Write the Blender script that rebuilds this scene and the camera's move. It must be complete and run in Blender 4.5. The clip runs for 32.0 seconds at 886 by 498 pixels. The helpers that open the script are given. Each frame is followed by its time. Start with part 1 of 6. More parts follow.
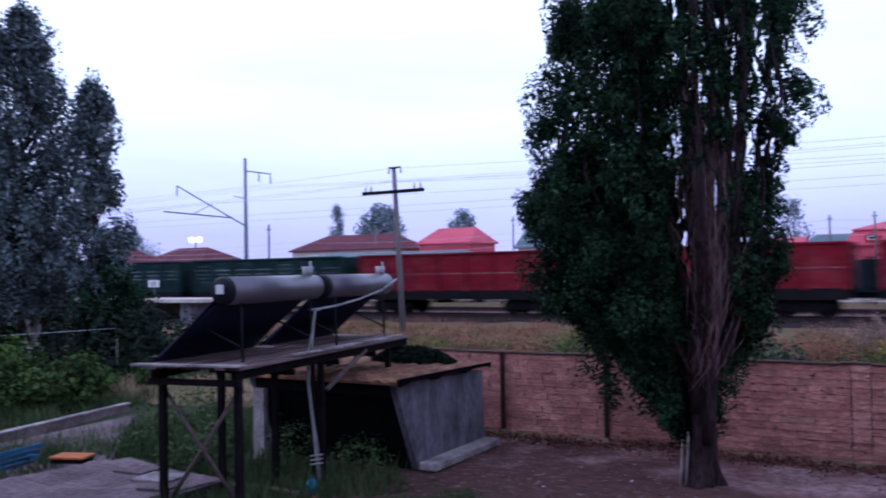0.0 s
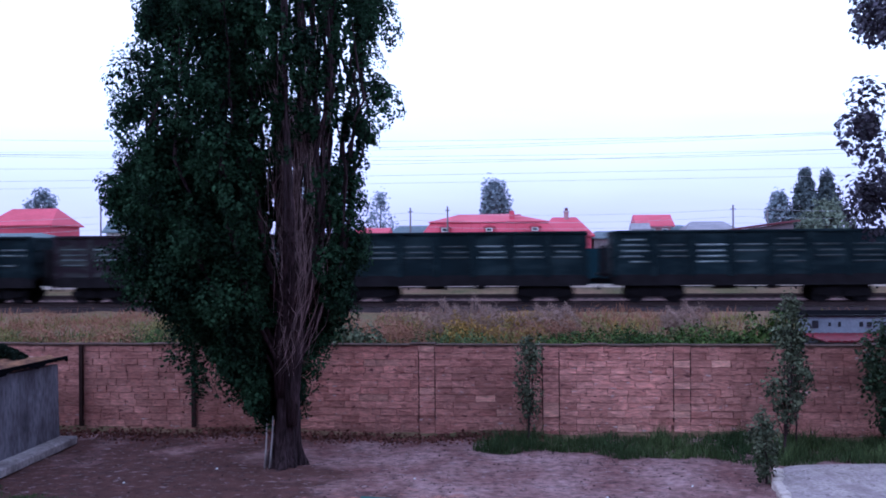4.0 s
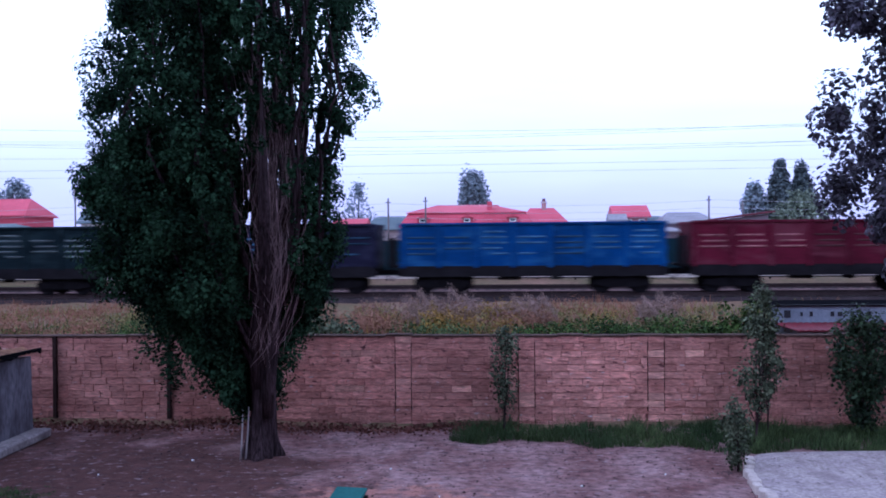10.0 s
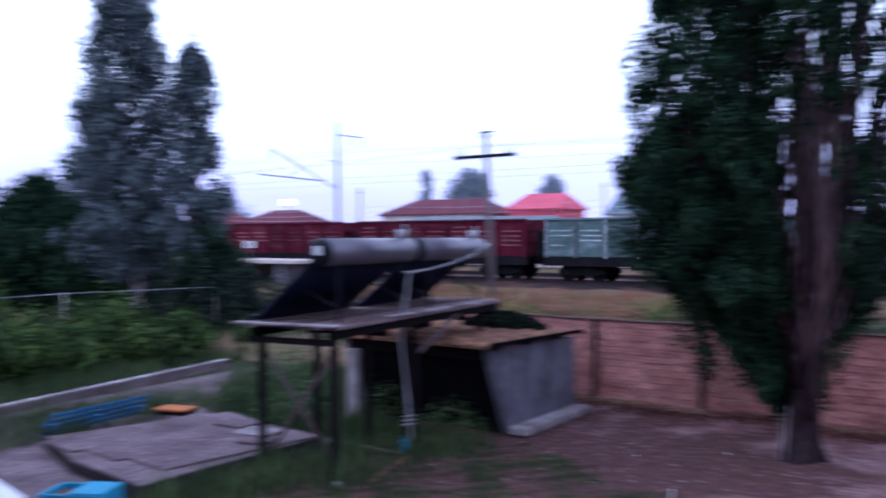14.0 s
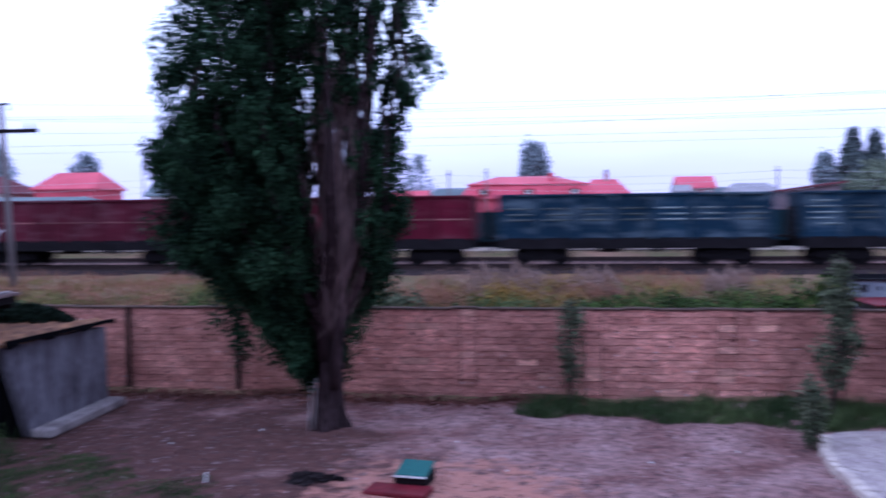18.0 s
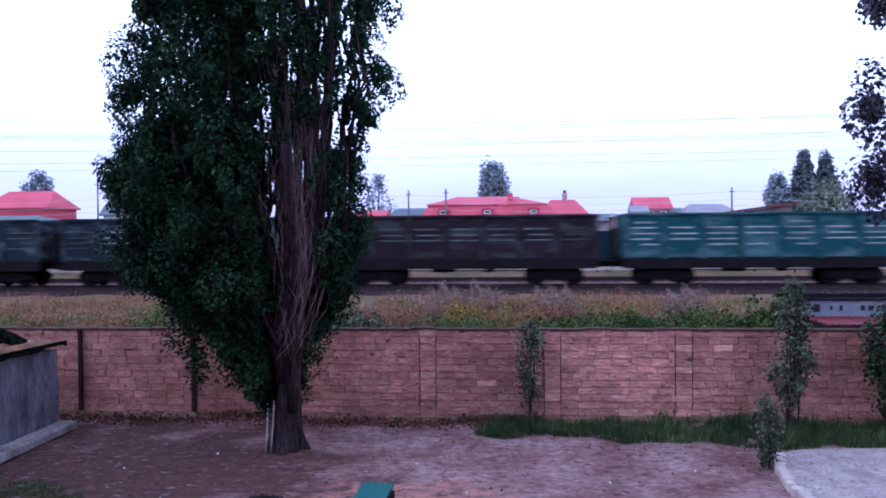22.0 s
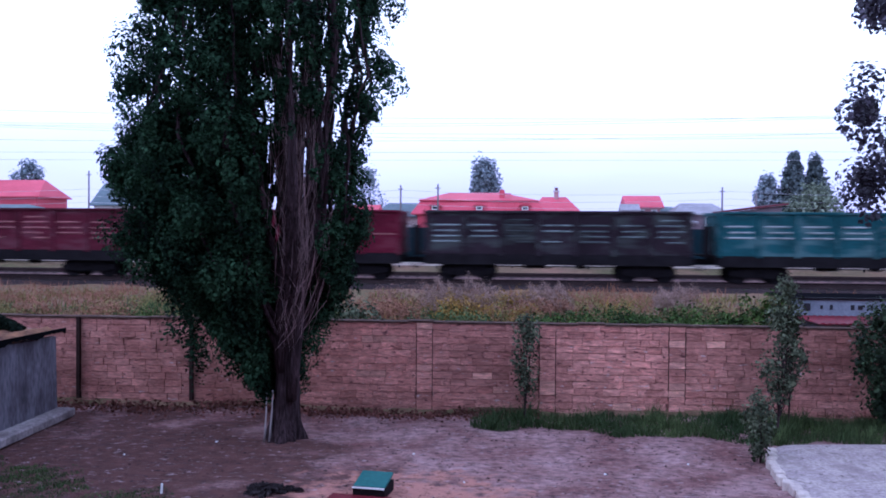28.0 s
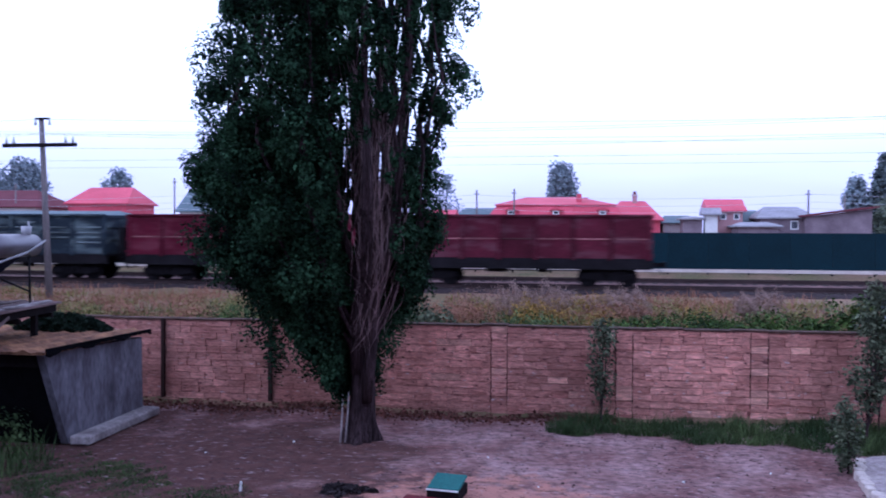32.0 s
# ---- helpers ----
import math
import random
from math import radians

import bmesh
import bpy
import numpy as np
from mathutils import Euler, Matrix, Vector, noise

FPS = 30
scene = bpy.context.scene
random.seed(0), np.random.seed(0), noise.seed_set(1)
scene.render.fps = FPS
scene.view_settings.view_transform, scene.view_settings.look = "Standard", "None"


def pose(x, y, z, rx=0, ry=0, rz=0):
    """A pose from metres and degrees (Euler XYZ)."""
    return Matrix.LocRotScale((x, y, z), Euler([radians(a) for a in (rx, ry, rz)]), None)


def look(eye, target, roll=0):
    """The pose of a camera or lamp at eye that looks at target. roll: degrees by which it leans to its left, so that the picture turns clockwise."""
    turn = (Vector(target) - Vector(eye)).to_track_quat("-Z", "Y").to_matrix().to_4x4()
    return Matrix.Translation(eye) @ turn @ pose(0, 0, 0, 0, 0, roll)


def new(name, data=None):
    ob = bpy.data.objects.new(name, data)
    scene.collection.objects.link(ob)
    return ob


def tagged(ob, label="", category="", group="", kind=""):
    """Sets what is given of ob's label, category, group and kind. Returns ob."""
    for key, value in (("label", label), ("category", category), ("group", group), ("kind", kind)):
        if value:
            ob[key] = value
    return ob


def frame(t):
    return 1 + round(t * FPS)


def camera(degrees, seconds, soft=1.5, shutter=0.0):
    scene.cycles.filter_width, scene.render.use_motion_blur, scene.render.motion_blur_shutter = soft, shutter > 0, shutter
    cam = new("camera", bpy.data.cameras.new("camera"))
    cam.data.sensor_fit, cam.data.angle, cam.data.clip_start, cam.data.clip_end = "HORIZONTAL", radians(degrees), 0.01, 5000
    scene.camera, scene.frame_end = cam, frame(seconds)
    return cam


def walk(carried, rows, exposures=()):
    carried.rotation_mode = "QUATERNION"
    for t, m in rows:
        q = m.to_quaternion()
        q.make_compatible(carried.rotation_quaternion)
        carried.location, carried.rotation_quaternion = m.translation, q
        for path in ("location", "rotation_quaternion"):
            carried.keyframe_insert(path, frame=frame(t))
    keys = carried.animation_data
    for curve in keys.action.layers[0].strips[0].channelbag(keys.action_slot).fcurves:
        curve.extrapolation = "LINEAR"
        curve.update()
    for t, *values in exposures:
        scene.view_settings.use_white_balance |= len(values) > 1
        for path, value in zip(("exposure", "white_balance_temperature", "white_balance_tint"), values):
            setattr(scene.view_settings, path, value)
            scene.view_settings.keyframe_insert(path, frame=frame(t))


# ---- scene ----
cam = camera(53.22, 32.0, soft=1.8, shutter=0.7)
PATH = [
    (0, -0.089, 0.09, 4.009, 91.44, 1.04, 31.05),
    (0.5, -0.076, 0.095, 4.013, 91.31, 0.42, 27.64),
    (1, -0.053, 0.078, 4.014, 91.2, 0.01, 24.31),
    (1.5, -0.028, 0.064, 4.02, 91.26, 0.26, 19.76),
    (2, 0.016, 0.051, 4.036, 90.79, -0.19, 15.53),
    (2.5, 0.022, 0.024, 4.042, 91.15, 0.15, 12.98),
    (3, 0.062, -0.001, 4.039, 90.44, 0.34, 7.43),
    (3.5, 0.115, -0.032, 4.045, 90.27, 0.38, 5.27),
    (5.5, 0.109, -0.025, 4.048, 90.12, 0.93, 6.18),
    (6, 0.126, -0.021, 4.046, 90.14, 0.99, 6.2),
    (6.5, 0.131, -0.028, 4.051, 90.15, 0.81, 6.39),
    (7, 0.13, -0.045, 4.046, 90.14, 0.61, 5.78),
    (7.5, 0.134, -0.033, 4.049, 90.1, 0.66, 5.07),
    (8, 0.138, -0.041, 4.054, 90.09, 0.38, 5.32),
    (8.5, 0.117, -0.031, 4.057, 90.15, 0.5, 5.62),
    (9, 0.149, -0.062, 4.045, 89.95, 0.3, 4.18),
    (9.5, 0.175, -0.068, 4.047, 89.53, 0.13, 2.94),
    (10, 0.166, -0.066, 4.052, 89.62, 0.48, 4),
    (10.5, 0.144, -0.069, 4.059, 89.49, 0.27, 4.16),
    (11, 0.141, -0.05, 4.05, 89.62, 0.24, 4.65),
    (11.5, 0.126, -0.035, 4.038, 89.59, 0.19, 5.23),
    (12, 0.144, -0.051, 4.052, 89.71, 0.19, 4.8),
    (12.5, 0.138, -0.033, 4.044, 89.76, 0.01, 5.35),
    (13, 0.103, 0.015, 4.042, 89.69, -0.36, 7.42),
    (13.5, -0.077, 0.029, 4.024, 89.34, 0.33, 21.78),
    (14, -0.235, 0.074, 3.996, 89.24, 0.12, 36.69),
    (14.4, -0.274, 0.085, 3.963, 89.16, 0.44, 47.85),
    (14.5, -0.27, 0.09, 3.96, 88.95, 0.44, 50.25),
    (15, -0.3, 0.1, 3.97, 89, 0.5, 56.9),
    (15.5, -0.33, 0.12, 3.98, 89.1, 0.4, 54.5),
    (16, -0.35, 0.14, 3.98, 89.1, 0, 46.6),
    (16.5, -0.368, 0.097, 3.981, 89.04, -1.68, 37.22),
    (17, -0.251, 0.069, 3.983, 89.03, -0.82, 27.75),
    (17.5, -0.082, 0.122, 4.021, 88.78, -0.2, 18.09),
    (18, 0.027, 0.067, 4.071, 87.82, 0.56, 7.84),
    (18.5, 0.095, 0.028, 4.098, 88.06, 0.34, 3.09),
    (19, 0.099, 0.03, 4.103, 88.05, 0.48, 3.42),
    (19.5, 0.08, 0.042, 4.095, 88.24, 0.21, 4.04),
    (20, 0.066, 0.048, 4.095, 88.48, 0.01, 4.53),
    (20.5, 0.049, 0.045, 4.102, 88.51, -0.07, 4.95),
    (21, 0.066, 0.058, 4.102, 88.67, 0.14, 5.35),
    (21.5, 0.015, 0.093, 4.082, 89.03, 0.34, 5.2),
    (22, 0.025, 0.093, 4.078, 89.09, 0.47, 5.23),
    (22.5, 0.033, 0.086, 4.095, 88.98, 0.2, 5.7),
    (23, 0.043, 0.092, 4.076, 88.92, 0.12, 5.93),
    (23.5, 0.065, 0.073, 4.089, 88.49, -0.19, 5.81),
    (24, 0.042, 0.046, 4.098, 88.54, -0.21, 5.83),
    (24.5, 0.03, 0.053, 4.103, 88.58, -0.29, 5.97),
    (25, 0.035, 0.067, 4.098, 88.83, -0.14, 6.32),
    (25.5, 0.049, 0.07, 4.098, 88.9, -0.06, 6.55),
    (27.5, -0.105, -0.116, 4.039, 88.59, -0.33, 4.53),
    (28, -0.153, -0.122, 4.042, 88.81, -0.43, 4.55),
    (28.5, -0.166, -0.132, 4.039, 88.79, -0.88, 4.25),
    (29, -0.152, -0.118, 4.061, 89.17, -1.35, 3.84),
    (29.5, -0.143, -0.111, 4.034, 88.96, -0.91, 4.68),
    (30, -0.147, -0.104, 4.039, 88.88, -0.8, 5.48),
    (30.5, -0.158, -0.097, 4.046, 88.72, -0.97, 6.69),
    (31, -0.129, -0.116, 4.029, 88.65, -1, 6.54),
    (31.5, -0.119, -0.096, 4.028, 88.83, -0.75, 7.74),
    (32, -0.108, -0.111, 4.002, 89.12, -0.3, 9.51),
]
walk(cam, [(r[0], pose(*r[1:])) for r in PATH],
     [(0.0, 0.06, 4800, 26), (1.5, 0.12, 4750, 24), (3.5, 0.3, 4620, 23), (7.0, 0.28, 4640, 23), (13.0, 0.27, 4660, 24), (14.0, 0.50, 4750, 25), (16.5, 0.18, 4750, 25),
      (18.5, 0.50, 4700, 26), (20.0, 0.46, 4680, 25), (31.0, 0.46, 4680, 25), (32.0, 0.44, 4680, 25)])

# ---- light: an overcast evening sky and a weak, wide sun ----
world = bpy.data.worlds.new("overcast_evening")
scene.world = world
world.use_nodes = True
wn, wl = world.node_tree.nodes, world.node_tree.links
wn.clear()
w_out, w_bg = wn.new("ShaderNodeOutputWorld"), wn.new("ShaderNodeBackground")
sky = wn.new("ShaderNodeTexSky")
sky.sky_type, sky.sun_disc = "NISHITA", False
sky.sun_elevation, sky.sun_rotation = radians(38), radians(-124)
sky.dust_density, sky.ozone_density = 4.0, 3.0
w_co, w_sep = wn.new("ShaderNodeTexCoord"), wn.new("ShaderNodeSeparateXYZ")
w_ramp = wn.new("ShaderNodeValToRGB")
for pos, col in ((0.0, (0.54, 0.49, 0.63, 1)), (0.045, (0.585, 0.55, 0.70, 1)), (0.10, (0.73, 0.715, 0.83, 1)),
                 (0.17, (0.92, 0.93, 0.95, 1)), (0.32, (1.0, 1.0, 1.0, 1)), (0.55, (0.86, 0.87, 0.90, 1)), (1.0, (0.66, 0.67, 0.72, 1))):
    el = w_ramp.color_ramp.elements
    e = el[0] if pos == 0.0 else (el[-1] if pos == 1.0 else el.new(pos))
    e.position, e.color = pos, col
w_map, w_noise = wn.new("ShaderNodeMapping"), wn.new("ShaderNodeTexNoise")
w_map.inputs["Scale"].default_value = (1.2, 1.2, 7.0)
w_noise.inputs["Scale"].default_value, w_noise.inputs["Detail"].default_value = 2.2, 5.0
w_cl = wn.new("ShaderNodeMapRange")
w_cl.inputs["From Min"].default_value, w_cl.inputs["From Max"].default_value = 0.3, 0.7
w_cl.inputs["To Min"].default_value, w_cl.inputs["To Max"].default_value = 0.92, 1.06
w_mul = wn.new("ShaderNodeMixRGB")
w_mul.blend_type, w_mul.inputs["Fac"].default_value = "MULTIPLY", 1.0
w_gain = wn.new("ShaderNodeMixRGB")
w_gain.blend_type, w_gain.inputs["Fac"].default_value = "MULTIPLY", 1.0
SKY_GAIN = 11.6
w_gain.inputs["Color2"].default_value = (SKY_GAIN, SKY_GAIN, SKY_GAIN, 1)
w_mix = wn.new("ShaderNodeMixRGB")
w_mix.inputs["Fac"].default_value = 0.93
wl.new(w_co.outputs["Generated"], w_sep.inputs[0])
wl.new(w_sep.outputs["Z"], w_ramp.inputs["Fac"])
wl.new(w_co.outputs["Generated"], w_map.inputs["Vector"])
wl.new(w_map.outputs[0], w_noise.inputs["Vector"])
wl.new(w_noise.outputs["Fac"], w_cl.inputs["Value"])
wl.new(w_ramp.outputs["Color"], w_mul.inputs["Color1"])
wl.new(w_cl.outputs[0], w_mul.inputs["Color2"])
wl.new(w_mul.outputs[0], w_gain.inputs["Color1"])
wl.new(sky.outputs[0], w_mix.inputs["Color1"])
wl.new(w_gain.outputs[0], w_mix.inputs["Color2"])
wl.new(w_mix.outputs[0], w_bg.inputs["Color"])
w_bg.inputs["Strength"].default_value = 0.11
wl.new(w_bg.outputs[0], w_out.inputs["Surface"])

sun_data = bpy.data.lights.new("sun", "SUN")
sun_data.energy, sun_data.angle, sun_data.color = 0.5, radians(35), (1.0, 0.93, 0.88)
sun = new("sun", sun_data)
sun.matrix_world = look((-38, -6, 36), (0, 20, 0))


# ---- materials ----
def material(name, colour, rough=0.85, vary=0.25, scale=1.5, fine=18.0, bump=0.25, metal=0.0, colour2=None, rand=0.0,
             island=0.0, stretch=(1, 1, 1), emit=0.0, spec=0.1):
    m = bpy.data.materials.new(name)
    m.use_nodes = True
    n, l = m.node_tree.nodes, m.node_tree.links
    b = n["Principled BSDF"]
    b.inputs["Roughness"].default_value, b.inputs["Metallic"].default_value = rough, metal
    b.inputs["Specular IOR Level"].default_value = spec
    co, mp = n.new("ShaderNodeTexCoord"), n.new("ShaderNodeMapping")
    mp.inputs["Scale"].default_value = stretch
    if rand:
        shift, far, move = n.new("ShaderNodeObjectInfo"), n.new("ShaderNodeMath"), n.new("ShaderNodeVectorMath")
        far.operation, far.inputs[1].default_value = "MULTIPLY", 60.0
        l.new(shift.outputs["Random"], far.inputs[0])
        l.new(co.outputs["Object"], move.inputs[0])
        l.new(far.outputs[0], move.inputs[1])
        l.new(move.outputs[0], mp.inputs["Vector"])
    else:
        l.new(co.outputs["Object"], mp.inputs["Vector"])
    big, small = n.new("ShaderNodeTexNoise"), n.new("ShaderNodeTexNoise")
    big.inputs["Scale"].default_value, small.inputs["Scale"].default_value = scale, fine
    big.inputs["Detail"].default_value, small.inputs["Detail"].default_value = 5.0, 4.0
    l.new(mp.outputs[0], big.inputs["Vector"])
    l.new(mp.outputs[0], small.inputs["Vector"])
    ramp = n.new("ShaderNodeValToRGB")
    c2 = colour2 or tuple(c * (1 - vary) for c in colour)
    ramp.color_ramp.elements[0].position, ramp.color_ramp.elements[1].position = 0.32, 0.68
    ramp.color_ramp.elements[0].color, ramp.color_ramp.elements[1].color = (*c2, 1), (*colour, 1)
    l.new(big.outputs["Fac"], ramp.inputs["Fac"])
    grain = n.new("ShaderNodeMapRange")
    grain.inputs["From Min"].default_value, grain.inputs["From Max"].default_value = 0.25, 0.75
    grain.inputs["To Min"].default_value, grain.inputs["To Max"].default_value = 1 - vary * 0.8, 1 + vary * 0.6
    l.new(small.outputs["Fac"], grain.inputs["Value"])
    mul = n.new("ShaderNodeMixRGB")
    mul.blend_type, mul.inputs["Fac"].default_value = "MULTIPLY", 1.0
    l.new(ramp.outputs["Color"], mul.inputs["Color1"])
    l.new(grain.outputs[0], mul.inputs["Color2"])
    last = mul.outputs[0]
    for amount, source in ((rand, "object"), (island, "island")):
        if amount:
            if source == "object":
                src = n.new("ShaderNodeObjectInfo").outputs["Random"]
            else:
                src = n.new("ShaderNodeNewGeometry").outputs["Random Per Island"]
            rg = n.new("ShaderNodeMapRange")
            rg.inputs["To Min"].default_value, rg.inputs["To Max"].default_value = 1 - amount, 1 + amount
            l.new(src, rg.inputs["Value"])
            mu = n.new("ShaderNodeMixRGB")
            mu.blend_type, mu.inputs["Fac"].default_value = "MULTIPLY", 1.0
            l.new(last, mu.inputs["Color1"])
            l.new(rg.outputs[0], mu.inputs["Color2"])
            last = mu.outputs[0]
    l.new(last, b.inputs["Base Color"])
    if bump:
        bp = n.new("ShaderNodeBump")
        bp.inputs["Strength"].default_value, bp.inputs["Distance"].default_value = bump, 0.03
        l.new(small.outputs["Fac"], bp.inputs["Height"])
        l.new(bp.outputs[0], b.inputs["Normal"])
    if emit:
        b.inputs["Emission Color"].default_value = (*colour, 1)
        b.inputs["Emission Strength"].default_value = emit
    return m


def block_material(name, source, shade_tone=1.0):
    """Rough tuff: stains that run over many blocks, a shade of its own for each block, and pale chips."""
    m = material(name, (0.70 * shade_tone, 0.345 * shade_tone, 0.285 * shade_tone), 0.93, 0.55, 1.6, 11.0, 1.0, colour2=(0.47 * shade_tone, 0.20 * shade_tone, 0.165 * shade_tone), stretch=(0.6, 1, 2.2),
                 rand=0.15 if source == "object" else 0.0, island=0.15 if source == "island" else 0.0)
    n, l = m.node_tree.nodes, m.node_tree.links
    b = n["Principled BSDF"]
    old = b.inputs["Base Color"].links[0].from_socket
    where, stain, chip = n.new("ShaderNodeNewGeometry"), n.new("ShaderNodeTexNoise"), n.new("ShaderNodeTexNoise")
    long_map = n.new("ShaderNodeMapping")
    long_map.inputs["Scale"].default_value = (1.0, 1.0, 2.6)
    l.new(where.outputs["Position"], long_map.inputs["Vector"])
    l.new(where.outputs["Position"], stain.inputs["Vector"])
    l.new(long_map.outputs[0], chip.inputs["Vector"])
    stain.inputs["Scale"].default_value, stain.inputs["Detail"].default_value = 0.75, 6.0
    chip.inputs["Scale"].default_value, chip.inputs["Detail"].default_value = 5.5, 3.0
    r1, r2, r3 = n.new("ShaderNodeMapRange"), n.new("ShaderNodeMapRange"), n.new("ShaderNodeMapRange")
    r1.inputs["From Min"].default_value, r1.inputs["From Max"].default_value = 0.3, 0.7
    r1.inputs["To Min"].default_value, r1.inputs["To Max"].default_value = 0.78, 1.28
    r2.inputs["From Min"].default_value, r2.inputs["From Max"].default_value = 0.66, 0.74
    r3.inputs["From Min"].default_value, r3.inputs["From Max"].default_value = 0.36, 0.29
    l.new(stain.outputs["Fac"], r1.inputs["Value"])
    l.new(chip.outputs["Fac"], r2.inputs["Value"])
    l.new(chip.outputs["Fac"], r3.inputs["Value"])
    mu, mx, md = n.new("ShaderNodeMixRGB"), n.new("ShaderNodeMixRGB"), n.new("ShaderNodeMixRGB")
    mu.blend_type, mu.inputs["Fac"].default_value = "MULTIPLY", 1.0
    l.new(old, mu.inputs["Color1"])
    l.new(r1.outputs[0], mu.inputs["Color2"])
    l.new(r2.outputs[0], mx.inputs["Fac"])
    l.new(mu.outputs[0], mx.inputs["Color1"])
    mx.inputs["Color2"].default_value = (0.62, 0.47, 0.45, 1)
    l.new(r3.outputs[0], md.inputs["Fac"])
    l.new(mx.outputs[0], md.inputs["Color1"])
    md.inputs["Color2"].default_value = (0.15, 0.065, 0.065, 1)
    l.new(md.outputs[0], b.inputs["Base Color"])
    return m


def leaf_material(name, colour, vary=0.45, through_light=0.15, gloss=0.08, colour2=None, patch=0.8):
    m = material(name, colour, rough=0.75 if gloss < 0.1 else 0.48, vary=0.3, scale=patch, colour2=colour2, fine=6.0, bump=0, island=vary, spec=gloss)
    b = m.node_tree.nodes["Principled BSDF"]
    b.inputs["Transmission Weight"].default_value = 0.0
    n, l = m.node_tree.nodes, m.node_tree.links
    tr, mx = n.new("ShaderNodeBsdfTranslucent"), n.new("ShaderNodeMixShader")
    col = b.inputs["Base Color"].links[0].from_socket
    l.new(col, tr.inputs["Color"])
    mx.inputs["Fac"].default_value = through_light
    out = n["Material Output"]
    l.new(b.outputs[0], mx.inputs[1])
    l.new(tr.outputs[0], mx.inputs[2])
    l.new(mx.outputs[0], out.inputs["Surface"])
    return m


M_SOIL = material("packed_earth", (0.42, 0.268, 0.265), 0.95, 0.6, 0.9, 5.5, 1.0, colour2=(0.21, 0.10, 0.095))


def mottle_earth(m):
    """Brown worn turf, with tree shade put into its dark colour, takes over from the bare mauve earth towards the
    garden; a trodden ochre patch lies by the lidded box.
    """
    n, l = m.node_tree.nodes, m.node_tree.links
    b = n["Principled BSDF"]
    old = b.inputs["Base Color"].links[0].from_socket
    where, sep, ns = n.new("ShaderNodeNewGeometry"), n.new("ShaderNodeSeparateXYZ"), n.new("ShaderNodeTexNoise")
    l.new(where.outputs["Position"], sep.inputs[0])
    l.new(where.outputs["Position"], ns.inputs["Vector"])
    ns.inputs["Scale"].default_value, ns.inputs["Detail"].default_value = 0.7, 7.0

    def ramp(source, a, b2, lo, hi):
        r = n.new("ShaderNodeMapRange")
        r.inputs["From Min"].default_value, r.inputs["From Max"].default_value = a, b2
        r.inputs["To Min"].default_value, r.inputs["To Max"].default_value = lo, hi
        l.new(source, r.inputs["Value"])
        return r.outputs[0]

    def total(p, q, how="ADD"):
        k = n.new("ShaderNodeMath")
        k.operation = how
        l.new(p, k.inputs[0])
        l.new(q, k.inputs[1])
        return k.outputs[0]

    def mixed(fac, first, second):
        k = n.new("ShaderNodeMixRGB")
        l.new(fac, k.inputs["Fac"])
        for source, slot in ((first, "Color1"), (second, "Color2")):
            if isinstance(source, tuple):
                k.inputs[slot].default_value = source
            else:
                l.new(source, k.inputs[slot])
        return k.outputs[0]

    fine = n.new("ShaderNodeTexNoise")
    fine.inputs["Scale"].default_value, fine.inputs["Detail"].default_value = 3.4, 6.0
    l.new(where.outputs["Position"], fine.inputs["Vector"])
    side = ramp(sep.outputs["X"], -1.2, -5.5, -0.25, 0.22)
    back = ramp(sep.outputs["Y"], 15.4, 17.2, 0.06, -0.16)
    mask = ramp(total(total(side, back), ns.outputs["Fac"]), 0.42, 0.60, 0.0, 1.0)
    # the turf's dark tones also stand in for shade under the trees
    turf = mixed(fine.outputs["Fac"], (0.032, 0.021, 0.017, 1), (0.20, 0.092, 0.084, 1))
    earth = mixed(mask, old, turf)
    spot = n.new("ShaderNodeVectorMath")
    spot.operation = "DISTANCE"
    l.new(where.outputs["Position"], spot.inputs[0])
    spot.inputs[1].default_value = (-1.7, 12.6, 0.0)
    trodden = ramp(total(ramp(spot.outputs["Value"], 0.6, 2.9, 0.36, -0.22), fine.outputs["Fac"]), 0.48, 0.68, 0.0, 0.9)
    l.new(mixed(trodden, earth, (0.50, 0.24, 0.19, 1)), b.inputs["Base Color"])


def speckle(m, scale, tone, full, start, relief=0.0, stretch=(1, 1, 1), amount=0.85):
    """Small pits and specks of another tone, with relief of their own."""
    n, l = m.node_tree.nodes, m.node_tree.links
    b = n["Principled BSDF"]
    old = b.inputs["Base Color"].links[0].from_socket
    where, fit, speck = n.new("ShaderNodeNewGeometry"), n.new("ShaderNodeMapping"), n.new("ShaderNodeTexNoise")
    fit.inputs["Scale"].default_value = stretch
    speck.inputs["Scale"].default_value, speck.inputs["Detail"].default_value = scale, 7.0
    speck.inputs["Roughness"].default_value = 0.72
    l.new(where.outputs["Position"], fit.inputs["Vector"])
    l.new(fit.outputs[0], speck.inputs["Vector"])
    cut, dark = n.new("ShaderNodeMapRange"), n.new("ShaderNodeMixRGB")
    cut.inputs["From Min"].default_value, cut.inputs["From Max"].default_value = start, full
    cut.inputs["To Max"].default_value = amount
    l.new(speck.outputs["Fac"], cut.inputs["Value"])
    l.new(cut.outputs[0], dark.inputs["Fac"])
    l.new(old, dark.inputs["Color1"])
    dark.inputs["Color2"].default_value = (*tone, 1)
    l.new(dark.outputs[0], b.inputs["Base Color"])
    if relief:
        bump = [x for x in n if x.bl_idname == "ShaderNodeBump"][0]
        bump.inputs["Distance"].default_value = relief
        l.new(speck.outputs["Fac"], bump.inputs["Height"])


